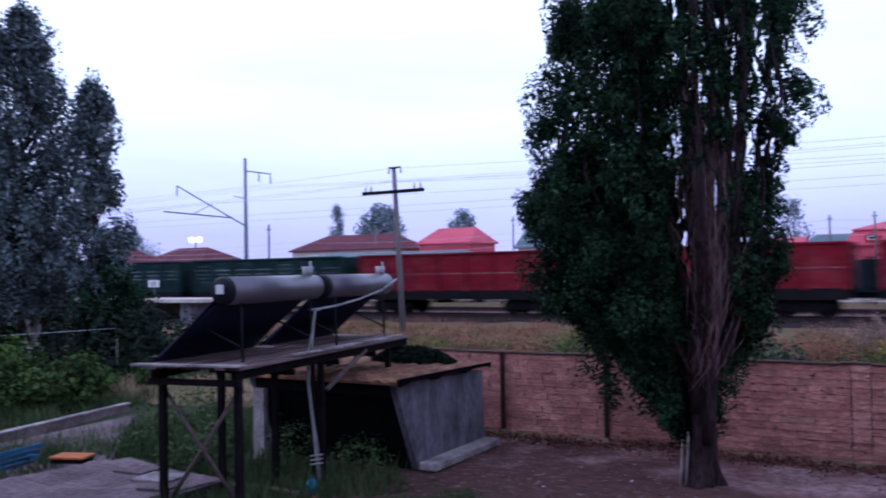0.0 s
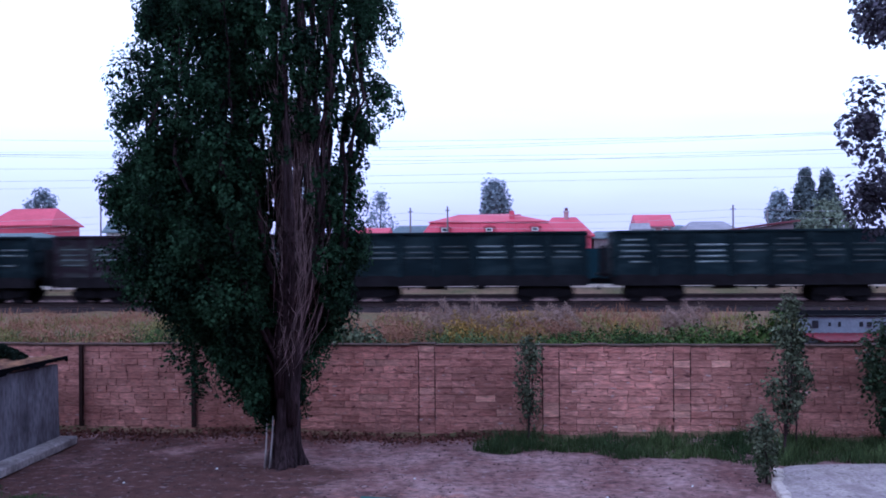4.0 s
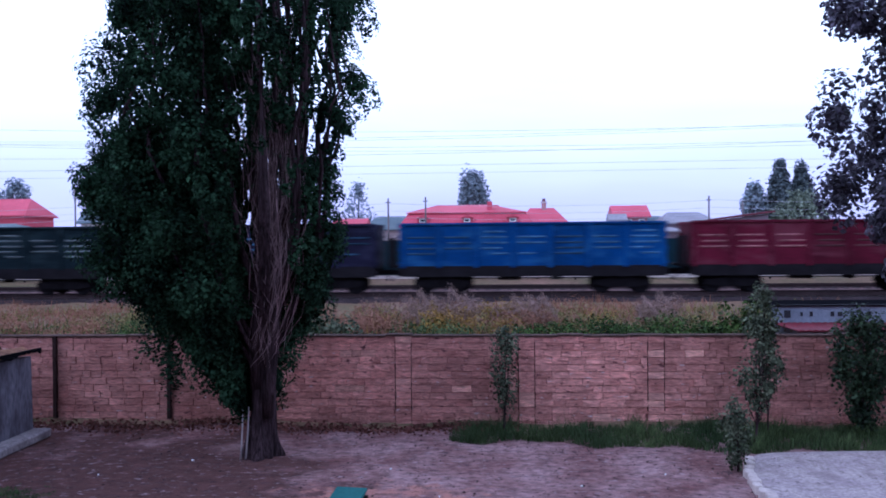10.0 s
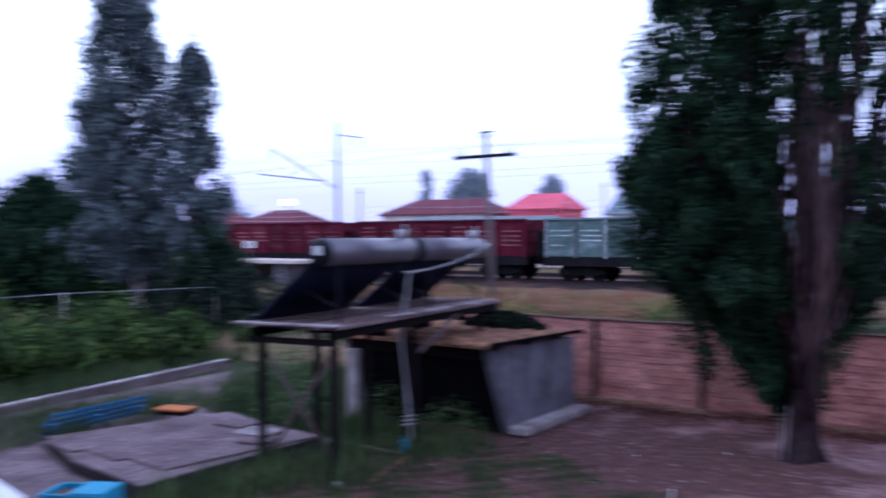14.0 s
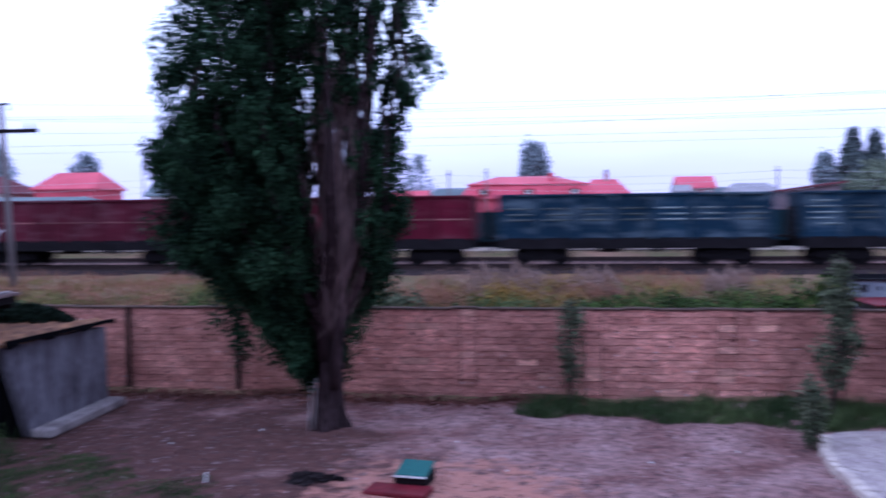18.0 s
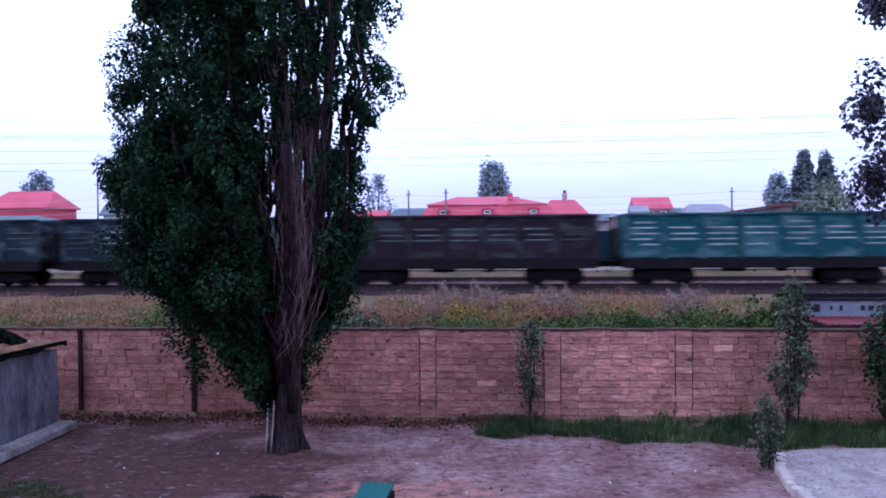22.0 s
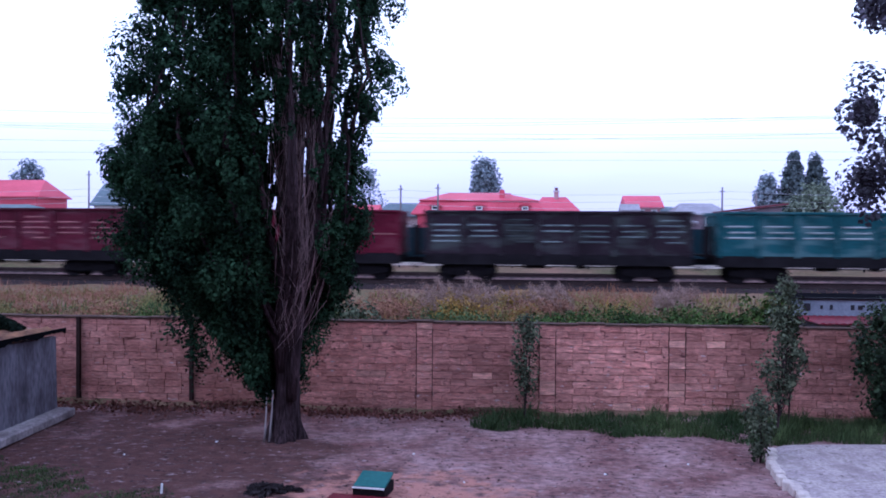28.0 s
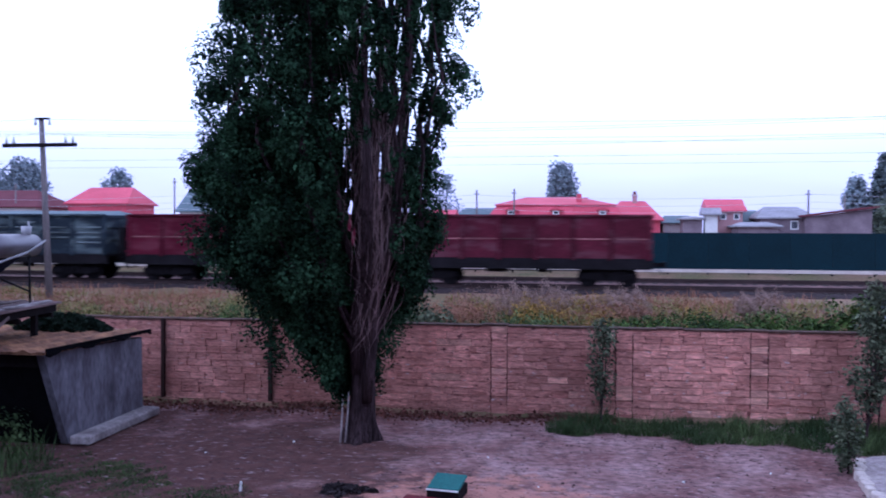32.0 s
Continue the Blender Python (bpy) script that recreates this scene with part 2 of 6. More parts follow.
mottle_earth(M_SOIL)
speckle(M_SOIL, 4.0, (0.09, 0.055, 0.06), 0.34, 0.47, 0.14, (0.7, 1.0, 1.0), 0.85)
speckle(M_SOIL, 12.0, (0.04, 0.024, 0.028), 0.36, 0.44, 0.0, (0.6, 0.9, 1.0), 0.9)
speckle(M_SOIL, 7.0, (0.50, 0.39, 0.41), 0.68, 0.57, 0.0, (0.7, 1.0, 1.0), 0.75)
M_FIELD = material("field_earth", (0.25, 0.15, 0.105), 0.95, 0.45, 0.3, 5.0, 0.5, colour2=(0.115, 0.105, 0.05))
M_GARDEN = material("garden_soil", (0.06, 0.055, 0.035), 0.95, 0.4, 0.5, 7.0, 0.5, colour2=(0.03, 0.045, 0.02))
M_BLOCK = block_material("tuff_block", "object")
# outer rows darkened: the trees' shade on the wall put into the tuff colour
M_BLOCKJ = block_material("shade_darkened_tuff_row", "island", 0.82)
speckle(M_BLOCK, 6.0, (0.11, 0.04, 0.038), 0.34, 0.42, 0.0, (0.5, 1, 3.4), 0.65)
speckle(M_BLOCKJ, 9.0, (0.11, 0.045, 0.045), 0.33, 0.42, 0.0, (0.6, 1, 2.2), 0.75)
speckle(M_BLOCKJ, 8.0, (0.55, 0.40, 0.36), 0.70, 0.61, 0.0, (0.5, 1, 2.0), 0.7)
speckle(M_BLOCK, 11.0, (0.62, 0.42, 0.39), 0.70, 0.62, 0.0, (0.5, 1, 2.4), 0.6)
M_PALE = material("pale_limestone_block", (0.86, 0.46, 0.35), 0.92, 0.4, 5.0, 14.0, 0.8, colour2=(0.50, 0.26, 0.22), rand=0.2, stretch=(0.7, 1, 3))
# thin dark brown line along the wall's top
M_DARKCOPING = material("dark_brown_coping", (0.12, 0.07, 0.055), 0.95, 0.5, 2.5, 14.0, 0.6, colour2=(0.045, 0.026, 0.022))
M_MORTAR = material("mortar", (0.46, 0.215, 0.185), 0.95, 0.5, 3.2, 14.0, 0.5, colour2=(0.10, 0.038, 0.036), stretch=(0.7, 1, 2.0))
M_CONCRETE = material("weathered_concrete", (0.23, 0.215, 0.255), 0.9, 0.55, 1.8, 12.0, 0.6, colour2=(0.09, 0.082, 0.10), stretch=(1.2, 1.2, 0.45))
# near-black for rotten leaves, and for the shade painted on the pad's edge
M_SHADE_ROT = material("shade_and_rot_dark", (0.05, 0.04, 0.042), 0.95, 0.5, 1.5, 12.0, 0.6, colour2=(0.022, 0.018, 0.02))
M_STAINED = material("stained_kerb_concrete", (0.42, 0.37, 0.37), 0.92, 0.5, 1.6, 14.0, 0.6, colour2=(0.17, 0.14, 0.145))
M_PAD = material("worn_yard_concrete", (0.20, 0.15, 0.16), 0.92, 0.55, 0.9, 8.0, 0.5, colour2=(0.10, 0.07, 0.075), rand=0.12)
M_SLAB = material("pitted_slab_concrete", (0.50, 0.425, 0.41), 0.95, 0.5, 2.2, 16.0, 1.0, colour2=(0.40, 0.33, 0.34))
speckle(M_SLAB, 7.0, (0.13, 0.10, 0.10), 0.34, 0.44, 0.05, (1, 0.6, 1), 0.8)
speckle(M_SLAB, 1.6, (0.24, 0.19, 0.185), 0.34, 0.5, 0.0, (1, 0.6, 1), 0.7)
M_PALECON = material("pale_concrete", (0.66, 0.58, 0.52), 0.9, 0.25, 0.7, 14.0, 0.4, colour2=(0.45, 0.37, 0.35))
M_WOOD = material("old_grey_plank", (0.19, 0.13, 0.13), 0.85, 0.4, 1.5, 12.0, 0.4, rand=0.3, stretch=(1, 8, 8))
M_DARKWOOD = material("dark_timber", (0.014, 0.010, 0.012), 0.95, 0.4, 2.0, 12.0, 0.4, rand=0.2)
M_BARK = material("poplar_bark", (0.075, 0.047, 0.053), 0.95, 0.8, 5.5, 16.0, 1.0, colour2=(0.012, 0.008, 0.009), stretch=(3.0, 3.0, 0.22))
M_PALEBARK = material("pale_bark", (0.46, 0.40, 0.40), 0.95, 0.45, 2.0, 12.0, 0.8, stretch=(2, 2, 0.4))
M_TWIG = material("bare_twig", (0.38, 0.255, 0.255), 0.9, 0.35, 3.0, 12.0, 0.3, island=0.6)
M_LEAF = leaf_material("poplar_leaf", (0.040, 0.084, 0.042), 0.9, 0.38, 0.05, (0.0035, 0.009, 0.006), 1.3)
# distance haze put into the leaf colour: paled blue-grey, strongest in M_LEAF_HAZE
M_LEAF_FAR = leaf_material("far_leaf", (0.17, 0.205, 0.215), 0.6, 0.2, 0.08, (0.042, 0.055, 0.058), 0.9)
M_LEAF_HAZE = leaf_material("haze_paled_leaf", (0.28, 0.33, 0.37), 0.35)
M_LEAF_FAR2 = leaf_material("far_pale_leaf", (0.20, 0.235, 0.17), 0.35)
M_LEAF_PURPLE = leaf_material("dusky_leaf", (0.10, 0.085, 0.115), 0.75, 0.2, 0.25, (0.026, 0.023, 0.032), 1.6)
M_LEAF_SAP = leaf_material("sapling_leaf", (0.145, 0.165, 0.10), 0.75, 0.2, 0.08, (0.045, 0.058, 0.036), 3.0)
M_LEAF_VINE = leaf_material("vine_leaf", (0.082, 0.130, 0.030), 0.85, 0.2, 0.08, (0.011, 0.024, 0.009), 1.1)
M_LEAF_DARK = leaf_material("dark_leaf", (0.02, 0.033, 0.021), 0.7, 0.1, 0.08, (0.007, 0.012, 0.009), 1.0)
M_GRASS = leaf_material("green_grass", (0.092, 0.128, 0.048), 0.6, colour2=(0.04, 0.066, 0.028))
M_LEAF_BUSH = leaf_material("bush_leaf", (0.060, 0.092, 0.045), 0.75, 0.2, 0.1, (0.014, 0.024, 0.014), 2.0)
M_GRASS_DRY = leaf_material("dry_grass", (0.31, 0.155, 0.10), 0.25)
M_GRASS_PINK = leaf_material("dry_seed_heads", (0.25, 0.155, 0.13), 0.25)
M_FEATHER = leaf_material("feathery_seed_heads", (0.33, 0.225, 0.19), 0.25)
M_GRASS_OLIVE = leaf_material("olive_weed", (0.225, 0.20, 0.07), 0.4)
M_GRASS_YEL = leaf_material("yellow_weed", (0.34, 0.21, 0.05), 0.35)
M_STEEL = material("dull_steel", (0.33, 0.33, 0.36), 0.45, 0.2, 2.0, 20.0, 0.1, metal=0.7)
M_TANK = material("grey_painted_tank", (0.17, 0.155, 0.18), 0.38, 0.12, 1.5, 20.0, 0.05, metal=0.5)
# tar black for felt and roof; also paints the shade in the shed's opening
M_TAR_SHADE = material("tar_and_shade_black", (0.008, 0.008, 0.01), 1.0, 0.3, 3.0, 20.0, 0.1, spec=0.0)
M_CLOD = material("earth_clod", (0.11, 0.07, 0.07), 0.95, 0.4, 2.0, 10.0, 0.3, island=0.6)
M_LITTER = material("dry_litter", (0.20, 0.085, 0.07), 0.95, 0.4, 2.0, 10.0, 0.3, island=0.5)
M_BLACK = material("black_plastic", (0.018, 0.018, 0.024), 0.5, 0.3, 3.0, 20.0, 0.1)
M_TUBE = material("dark_vacuum_tube", (0.008, 0.011, 0.032), 0.5, 0.2, 3.0, 20.0, 0.0, spec=0.15)
M_WHITE = material("white_paint", (0.80, 0.80, 0.80), 0.6, 0.12, 2.0, 20.0, 0.1)
M_INSUL = material("white_foil", (0.42, 0.41, 0.44), 0.55, 0.2, 3.0, 30.0, 0.3)
M_ROPE = material("pale_hose", (0.50, 0.46, 0.45), 0.8, 0.2, 4.0, 20.0, 0.2)
M_RUST = material("rusty_sheet", (0.30, 0.15, 0.08), 0.9, 0.5, 2.2, 9.0, 0.8, colour2=(0.10, 0.05, 0.038))
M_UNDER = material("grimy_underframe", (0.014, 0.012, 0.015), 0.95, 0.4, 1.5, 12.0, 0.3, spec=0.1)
M_RAIL = material("rusty_rail_steel", (0.06, 0.04, 0.04), 0.8, 0.3, 2.0, 20.0, 0.1)
# the near track's bed is coloured darker than the far one's
M_DARKBED = material("dark_near_ballast", (0.055, 0.04, 0.042), 0.95, 0.5, 0.8, 16.0, 1.0, colour2=(0.03, 0.022, 0.024))
M_BALLAST = material("ballast_gravel", (0.19, 0.115, 0.108), 0.95, 0.5, 0.8, 16.0, 1.0, colour2=(0.075, 0.05, 0.05))
M_SLEEPER = material("dark_concrete_sleeper", (0.06, 0.05, 0.048), 0.9, 0.3, 1.0, 12.0, 0.3)
M_FENCE = material("dark_green_fence_sheet", (0.006, 0.022, 0.032), 0.55, 0.25, 0.5, 10.0, 0.15, rand=0.12)
M_ROOFRED = material("pink_red_metal_roof", (0.60, 0.105, 0.15), 0.55, 0.25, 0.35, 6.0, 0.15, colour2=(0.46, 0.07, 0.10))
M_ROOFDK = material("dark_red_roof", (0.145, 0.045, 0.058), 0.8, 0.3, 0.5, 6.0, 0.2)
M_ROOFGREY = material("grey_slate_roof", (0.34, 0.32, 0.35), 0.8, 0.3, 0.5, 6.0, 0.2)
M_ROOFTEAL = material("grey_green_roof", (0.15, 0.19, 0.21), 0.75, 0.3, 0.5, 6.0, 0.2)
M_PLASTER = material("pale_plaster", (0.55, 0.50, 0.50), 0.9, 0.2, 0.6, 8.0, 0.2)
M_PLASTERW = material("white_plaster", (0.72, 0.70, 0.70), 0.9, 0.15, 0.6, 8.0, 0.2)
M_PINKWALL = material("rose_plaster", (0.48, 0.27, 0.28), 0.9, 0.2, 0.6, 8.0, 0.2)
M_MAUVEWALL = material("mauve_grey_wall", (0.26, 0.20, 0.225), 0.9, 0.3, 0.7, 8.0, 0.2, colour2=(0.16, 0.12, 0.14))
M_GLASS = material("dark_window_glass", (0.03, 0.035, 0.045), 0.12, 0.1, 1.0, 5.0, 0.0, spec=0.6)
M_POLE = material("weathered_pole", (0.20, 0.17, 0.175), 0.9, 0.35, 2.0, 16.0, 0.3, stretch=(3, 3, 0.4))
M_MAST = material("galvanised_mast", (0.22, 0.23, 0.26), 0.6, 0.25, 1.0, 12.0, 0.15)
M_WIRE = material("wire", (0.52, 0.52, 0.58), 0.7, 0.1, 1.0, 5.0, 0.0)
M_LIGHT = material("lit_floodlight", (1.0, 0.96, 0.93), 0.4, 0.0, 1.0, 5.0, 0.0, emit=2.2)
M_BLUE = material("blue_paint", (0.035, 0.12, 0.24), 0.6, 0.25, 2.0, 16.0, 0.15, rand=0.15)
M_CYAN = material("sky_blue_plastic", (0.07, 0.33, 0.50), 0.5, 0.2, 2.0, 16.0, 0.1)
M_PALEBLUE = material("faded_pale_blue_paint", (0.29, 0.33, 0.40), 0.7, 0.25, 1.2, 14.0, 0.2)
M_ORANGE = material("orange_painted_board", (0.50, 0.17, 0.06), 0.7, 0.25, 2.0, 16.0, 0.2)
M_TEAL = material("teal_painted_lid", (0.03, 0.13, 0.125), 0.55, 0.2, 2.0, 14.0, 0.1)
M_POSTWOOD = material("brown_post", (0.05, 0.028, 0.026), 0.95, 0.4, 2.0, 12.0, 0.4)
M_REDP = material("red_paint", (0.17, 0.018, 0.03), 0.6, 0.4, 2.0, 14.0, 0.1)
M_WATERTOWER = material("blue_grey_tank_paint", (0.26, 0.32, 0.42), 0.6, 0.15, 0.3, 6.0, 0.1)


# ---- mesh helpers ----
def box(bm, cx, cy, cz, sx, sy, sz, m=None, bevel=0.0):
    r = bmesh.ops.create_cube(bm, size=1.0)["verts"]
    bmesh.ops.scale(bm, vec=(sx, sy, sz), verts=r)
    if bevel:
        edges = list({e for v in r for e in v.link_edges})
        r = list({v for f in bmesh.ops.bevel(bm, geom=edges, offset=bevel, segments=1, affect="EDGES")["faces"] for v in f.verts} | {v for v in r if v.is_valid})
    bmesh.ops.transform(bm, matrix=Matrix.Translation((cx, cy, cz)) @ (m or Matrix()), verts=r)
    return r


def tube(bm, p0, p1, r0, r1=None, n=10):
    p0, p1 = Vector(p0), Vector(p1)
    d = p1 - p0
    r = bmesh.ops.create_cone(bm, cap_ends=True, cap_tris=False, segments=n, radius1=r0, radius2=r0 if r1 is None else r1,
                              depth=d.length)["verts"]
    bmesh.ops.transform(bm, matrix=Matrix.Translation((p0 + p1) / 2) @ d.to_track_quat("Z", "Y").to_matrix().to_4x4(), verts=r)
    return r


def limb(bm, points, radii, n=9):
    """One closed tapering stem through the given points."""
    rings = []
    for (x, y, z), r in zip(points, radii):
        rings.append([bm.verts.new((x + math.cos(2 * math.pi * k / n) * r, y + math.sin(2 * math.pi * k / n) * r, z)) for k in range(n)])
    for ra, rb in zip(rings, rings[1:]):
        for k in range(n):
            bm.faces.new((ra[k], ra[(k + 1) % n], rb[(k + 1) % n], rb[k]))
    bm.faces.new(rings[0][::-1])
    bm.faces.new(rings[-1])


def prism(bm, outline, axis, a, b):
    """A solid from an outline of (u, v) pairs, drawn along an axis from a to b."""
    def place(u, v, w):
        return {"x": (w, u, v), "y": (u, w, v), "z": (u, v, w)}[axis]
    lo = [bm.verts.new(place(u, v, a)) for u, v in outline]
    hi = [bm.verts.new(place(u, v, b)) for u, v in outline]
    n = len(outline)
    faces = [bm.faces.new(lo), bm.faces.new(hi[::-1])]
    for i in range(n):
        faces.append(bm.faces.new((lo[i], hi[i], hi[(i + 1) % n], lo[(i + 1) % n])))
    bmesh.ops.recalc_face_normals(bm, faces=faces)


def mesh_of(name, bm, mat, smooth=False):
    me = bpy.data.meshes.new(name)
    bm.to_mesh(me)
    bm.free()
    me.materials.append(mat)
    if smooth:
        me.shade_smooth()
    return me


def part(name, bm, mat, parent=None, label="", smooth=False):
    ob = new(name, mesh_of(name, bm, mat, smooth))
    ob.parent = parent
    return tagged(ob, label)


def boxpart(name, parent, mat, dims, at, turn=None, bevel=0.0, label=""):
    bm = bmesh.new()
    box(bm, *at, *dims, turn, bevel)
    return part(name, bm, mat, parent, label)


def tubepart(name, parent, mat, p0, p1, r0, r1=None, n=10, label=""):
    bm = bmesh.new()
    tube(bm, p0, p1, r0, r1, n)
    return part(name, bm, mat, parent, label, smooth=True)


def thing(name, at, label, category, group="", kind="", turn=0.0):
    ob = new(name)
    ob.matrix_world = pose(*at, 0, 0, turn)
    return tagged(ob, label, category, group, kind)


def from_arrays(name, verts, faces, mat, smooth=False):
    """A mesh of quads or triangles from numpy arrays."""
    me = bpy.data.meshes.new(name)
    nv, nf, k = len(verts), len(faces), faces.shape[1]
    me.vertices.add(nv)
    me.vertices.foreach_set("co", np.ascontiguousarray(verts, dtype=np.float32).ravel())
    me.loops.add(nf * k)
    me.loops.foreach_set("vertex_index", np.ascontiguousarray(faces, dtype=np.int32).ravel())
    me.polygons.add(nf)
    me.polygons.foreach_set("loop_start", np.arange(nf, dtype=np.int32) * k)
    me.update(calc_edges=True)
    me.materials.append(mat)
    if smooth:
        me.shade_smooth()
    return me


def leaf_mesh(name, centres, size, mat, rng, droop=0.3, out=None, order=0.9):
    """Leaves: each a folded diamond of two triangles' pairs, its face turned loosely towards the clump's outside."""
    n = len(centres)
    a = rng.normal(size=(n, 3)); a[:, 2] -= droop
    c = rng.normal(size=(n, 3))
    if out is not None:
        c = c * 0.40 + out * order + [0, 0, 0.45]
    c /= np.linalg.norm(c, axis=1)[:, None]
    b = np.cross(c, a); b /= np.linalg.norm(b, axis=1)[:, None]
    a = np.cross(b, c)
    s = (size * rng.uniform(0.65, 1.35, n))[:, None]
    v = np.stack([centres - a * s * 0.6, centres + b * s * 0.45 + c * s * 0.12, centres + a * s * 0.6, centres - b * s * 0.45 + c * s * 0.12], 1)
    f = np.arange(n * 4).reshape(n, 4)
    f = np.concatenate([f[:, [0, 1, 2]], f[:, [0, 2, 3]]])
    return from_arrays(name, v.reshape(-1, 3), f, mat)


def blade_mesh(name, feet, height, width, mat, rng, lean=0.35):
    """Grass blades: narrow two-piece strips that lean at random."""
    n = len(feet)
    patch = 0.85 + 0.3 * np.sin(feet[:, 0] * 4.3 + 2 * np.sin(feet[:, 1] * 3.1)) + 0.25 * np.sin(feet[:, 0] * 11.7 - feet[:, 1] * 7.3)
    h = (height * patch * rng.uniform(0.5, 1.3, n))[:, None]
    ang = rng.uniform(0, 2 * np.pi, n)
    side = np.stack([np.cos(ang), np.sin(ang), 0 * ang], 1) * width / 2
    tip = np.stack([rng.normal(size=n) * lean, rng.normal(size=n) * lean, np.ones(n)], 1) * h
    mid = tip * [0.3, 0.3, 0.55]
    v = np.stack([feet - side, feet + side, feet + mid + side * 0.8, feet + mid - side * 0.8, feet + tip], 1).reshape(-1, 3)
    k = np.arange(n)[:, None] * 5
    f = np.concatenate([k + [0, 1, 2], k + [0, 2, 3], k + [3, 2, 4]])
    return from_arrays(name, v, f, mat)


# ---- plan (metres): x along the track, y away from the eye, z up from the yard ----
WALL_Y, WALL_H = 19.4, 2.0
TRACK_Y, RAIL_Z = 44.05, 1.58
SPEED, PITCH, WAGONS, TAIL_X = 15.44, 13.92, 44, 496.9


def ground_height(x, y):
    """The lie of the land: a level yard, a rising bank behind the wall, level beyond the track."""
    bank = np.interp(y, [19.3, 19.7, 23, 28, 34, 39.5, 41, 47.5, 54.2, 56, 70, 400], [0, 0.5, 0.75, 1.0, 1.1, 1.15, 1.2, 1.2, 1.3, 1.85, 1.85, 1.85])
    wave = 0.05 * math.sin(x * 0.9 + y * 0.7) * math.sin(y * 1.3 - x * 0.35) + 0.03 * math.sin(x * 2.3) * math.sin(y * 2.9)
    return bank + (wave * 0.6 if y < 19 else wave * 1.5)


def ground():
    xs = [-1500, -700, -350, -200, -120, -80, -60] + [-50 + i * 1.0 for i in range(71)] + [30, 45, 70, 120, 250, 600, 1500]
    ys = [-300, -120, -60, -30, -15, -6] + [i * 0.8 for i in range(0, 24)] + [19.3, 19.7, 20.5] + [21.5 + 1.2 * i for i in range(24)] + [51, 53, 58, 70, 100, 150, 260, 500, 1000, 2500]
    verts = np.array([(x, y, ground_height(x, y)) for y in ys for x in xs])
    nx = len(xs)
    faces = np.array([(j * nx + i, j * nx + i + 1, (j + 1) * nx + i + 1, (j + 1) * nx + i) for j in range(len(ys) - 1) for i in range(nx - 1)])
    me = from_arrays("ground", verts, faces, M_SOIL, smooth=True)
    me.materials.append(M_FIELD)
    me.materials.append(M_GARDEN)
    idx = []
    for j in range(len(ys) - 1):
        for i in range(nx - 1):
            x, y = xs[i], ys[j]
            idx.append(1 if y >= 19.3 else (2 if x < -12.5 - 0.2 * math.sin(y) else 0))
    me.polygons.foreach_set("material_index", np.array(idx, dtype=np.int32))
    return tagged(new("ground", me), "packed purple-brown earth yard and rough field", "ground", kind="structure")


ground()


# ---- the track ----
def track(y, name, label, bed):
    t = thing(name, (0, y, 0), label, "railway track", kind="structure")
    bm = bmesh.new()
    prism(bm, [(-2.6, 1.0), (-1.7, RAIL_Z - 0.20), (1.7, RAIL_Z - 0.20), (2.6, 1.0)], "x", -620, 560)
    part("ballast", bm, bed, t)
    for s in (-0.76, 0.76):
        bm = bmesh.new()
        prism(bm, [(s - 0.07, RAIL_Z - 0.18), (s - 0.07, RAIL_Z - 0.15), (s - 0.012, RAIL_Z - 0.12), (s - 0.036, RAIL_Z - 0.03), (s - 0.036, RAIL_Z),
                   (s + 0.036, RAIL_Z), (s + 0.036, RAIL_Z - 0.03), (s + 0.012, RAIL_Z - 0.12), (s + 0.07, RAIL_Z - 0.15), (s + 0.07, RAIL_Z - 0.18)], "x", -620, 560)
        part("rail", bm, M_RAIL, t)
    me = None
    for i in range(150):
        if me is None:
            bm = bmesh.new()
            prism(bm, [(-0.14, -0.1), (-0.11, 0.08), (0.11, 0.08), (0.14, -0.1)], "y", -1.35, 1.35)
            me = mesh_of("sleeper", bm, M_SLEEPER)
        ob = new("sleeper", me)
        ob.parent = t
        ob.location = (-62 + i * 0.6, 0, RAIL_Z - 0.25)


track(TRACK_Y, "track_near", "railway track on dark gravel ballast with concrete sleepers", M_DARKBED)
track(51.5, "track_far", "empty second railway track on brown gravel ballast", M_BALLAST)


# ---- the goods wagons ----
PAINT = {}


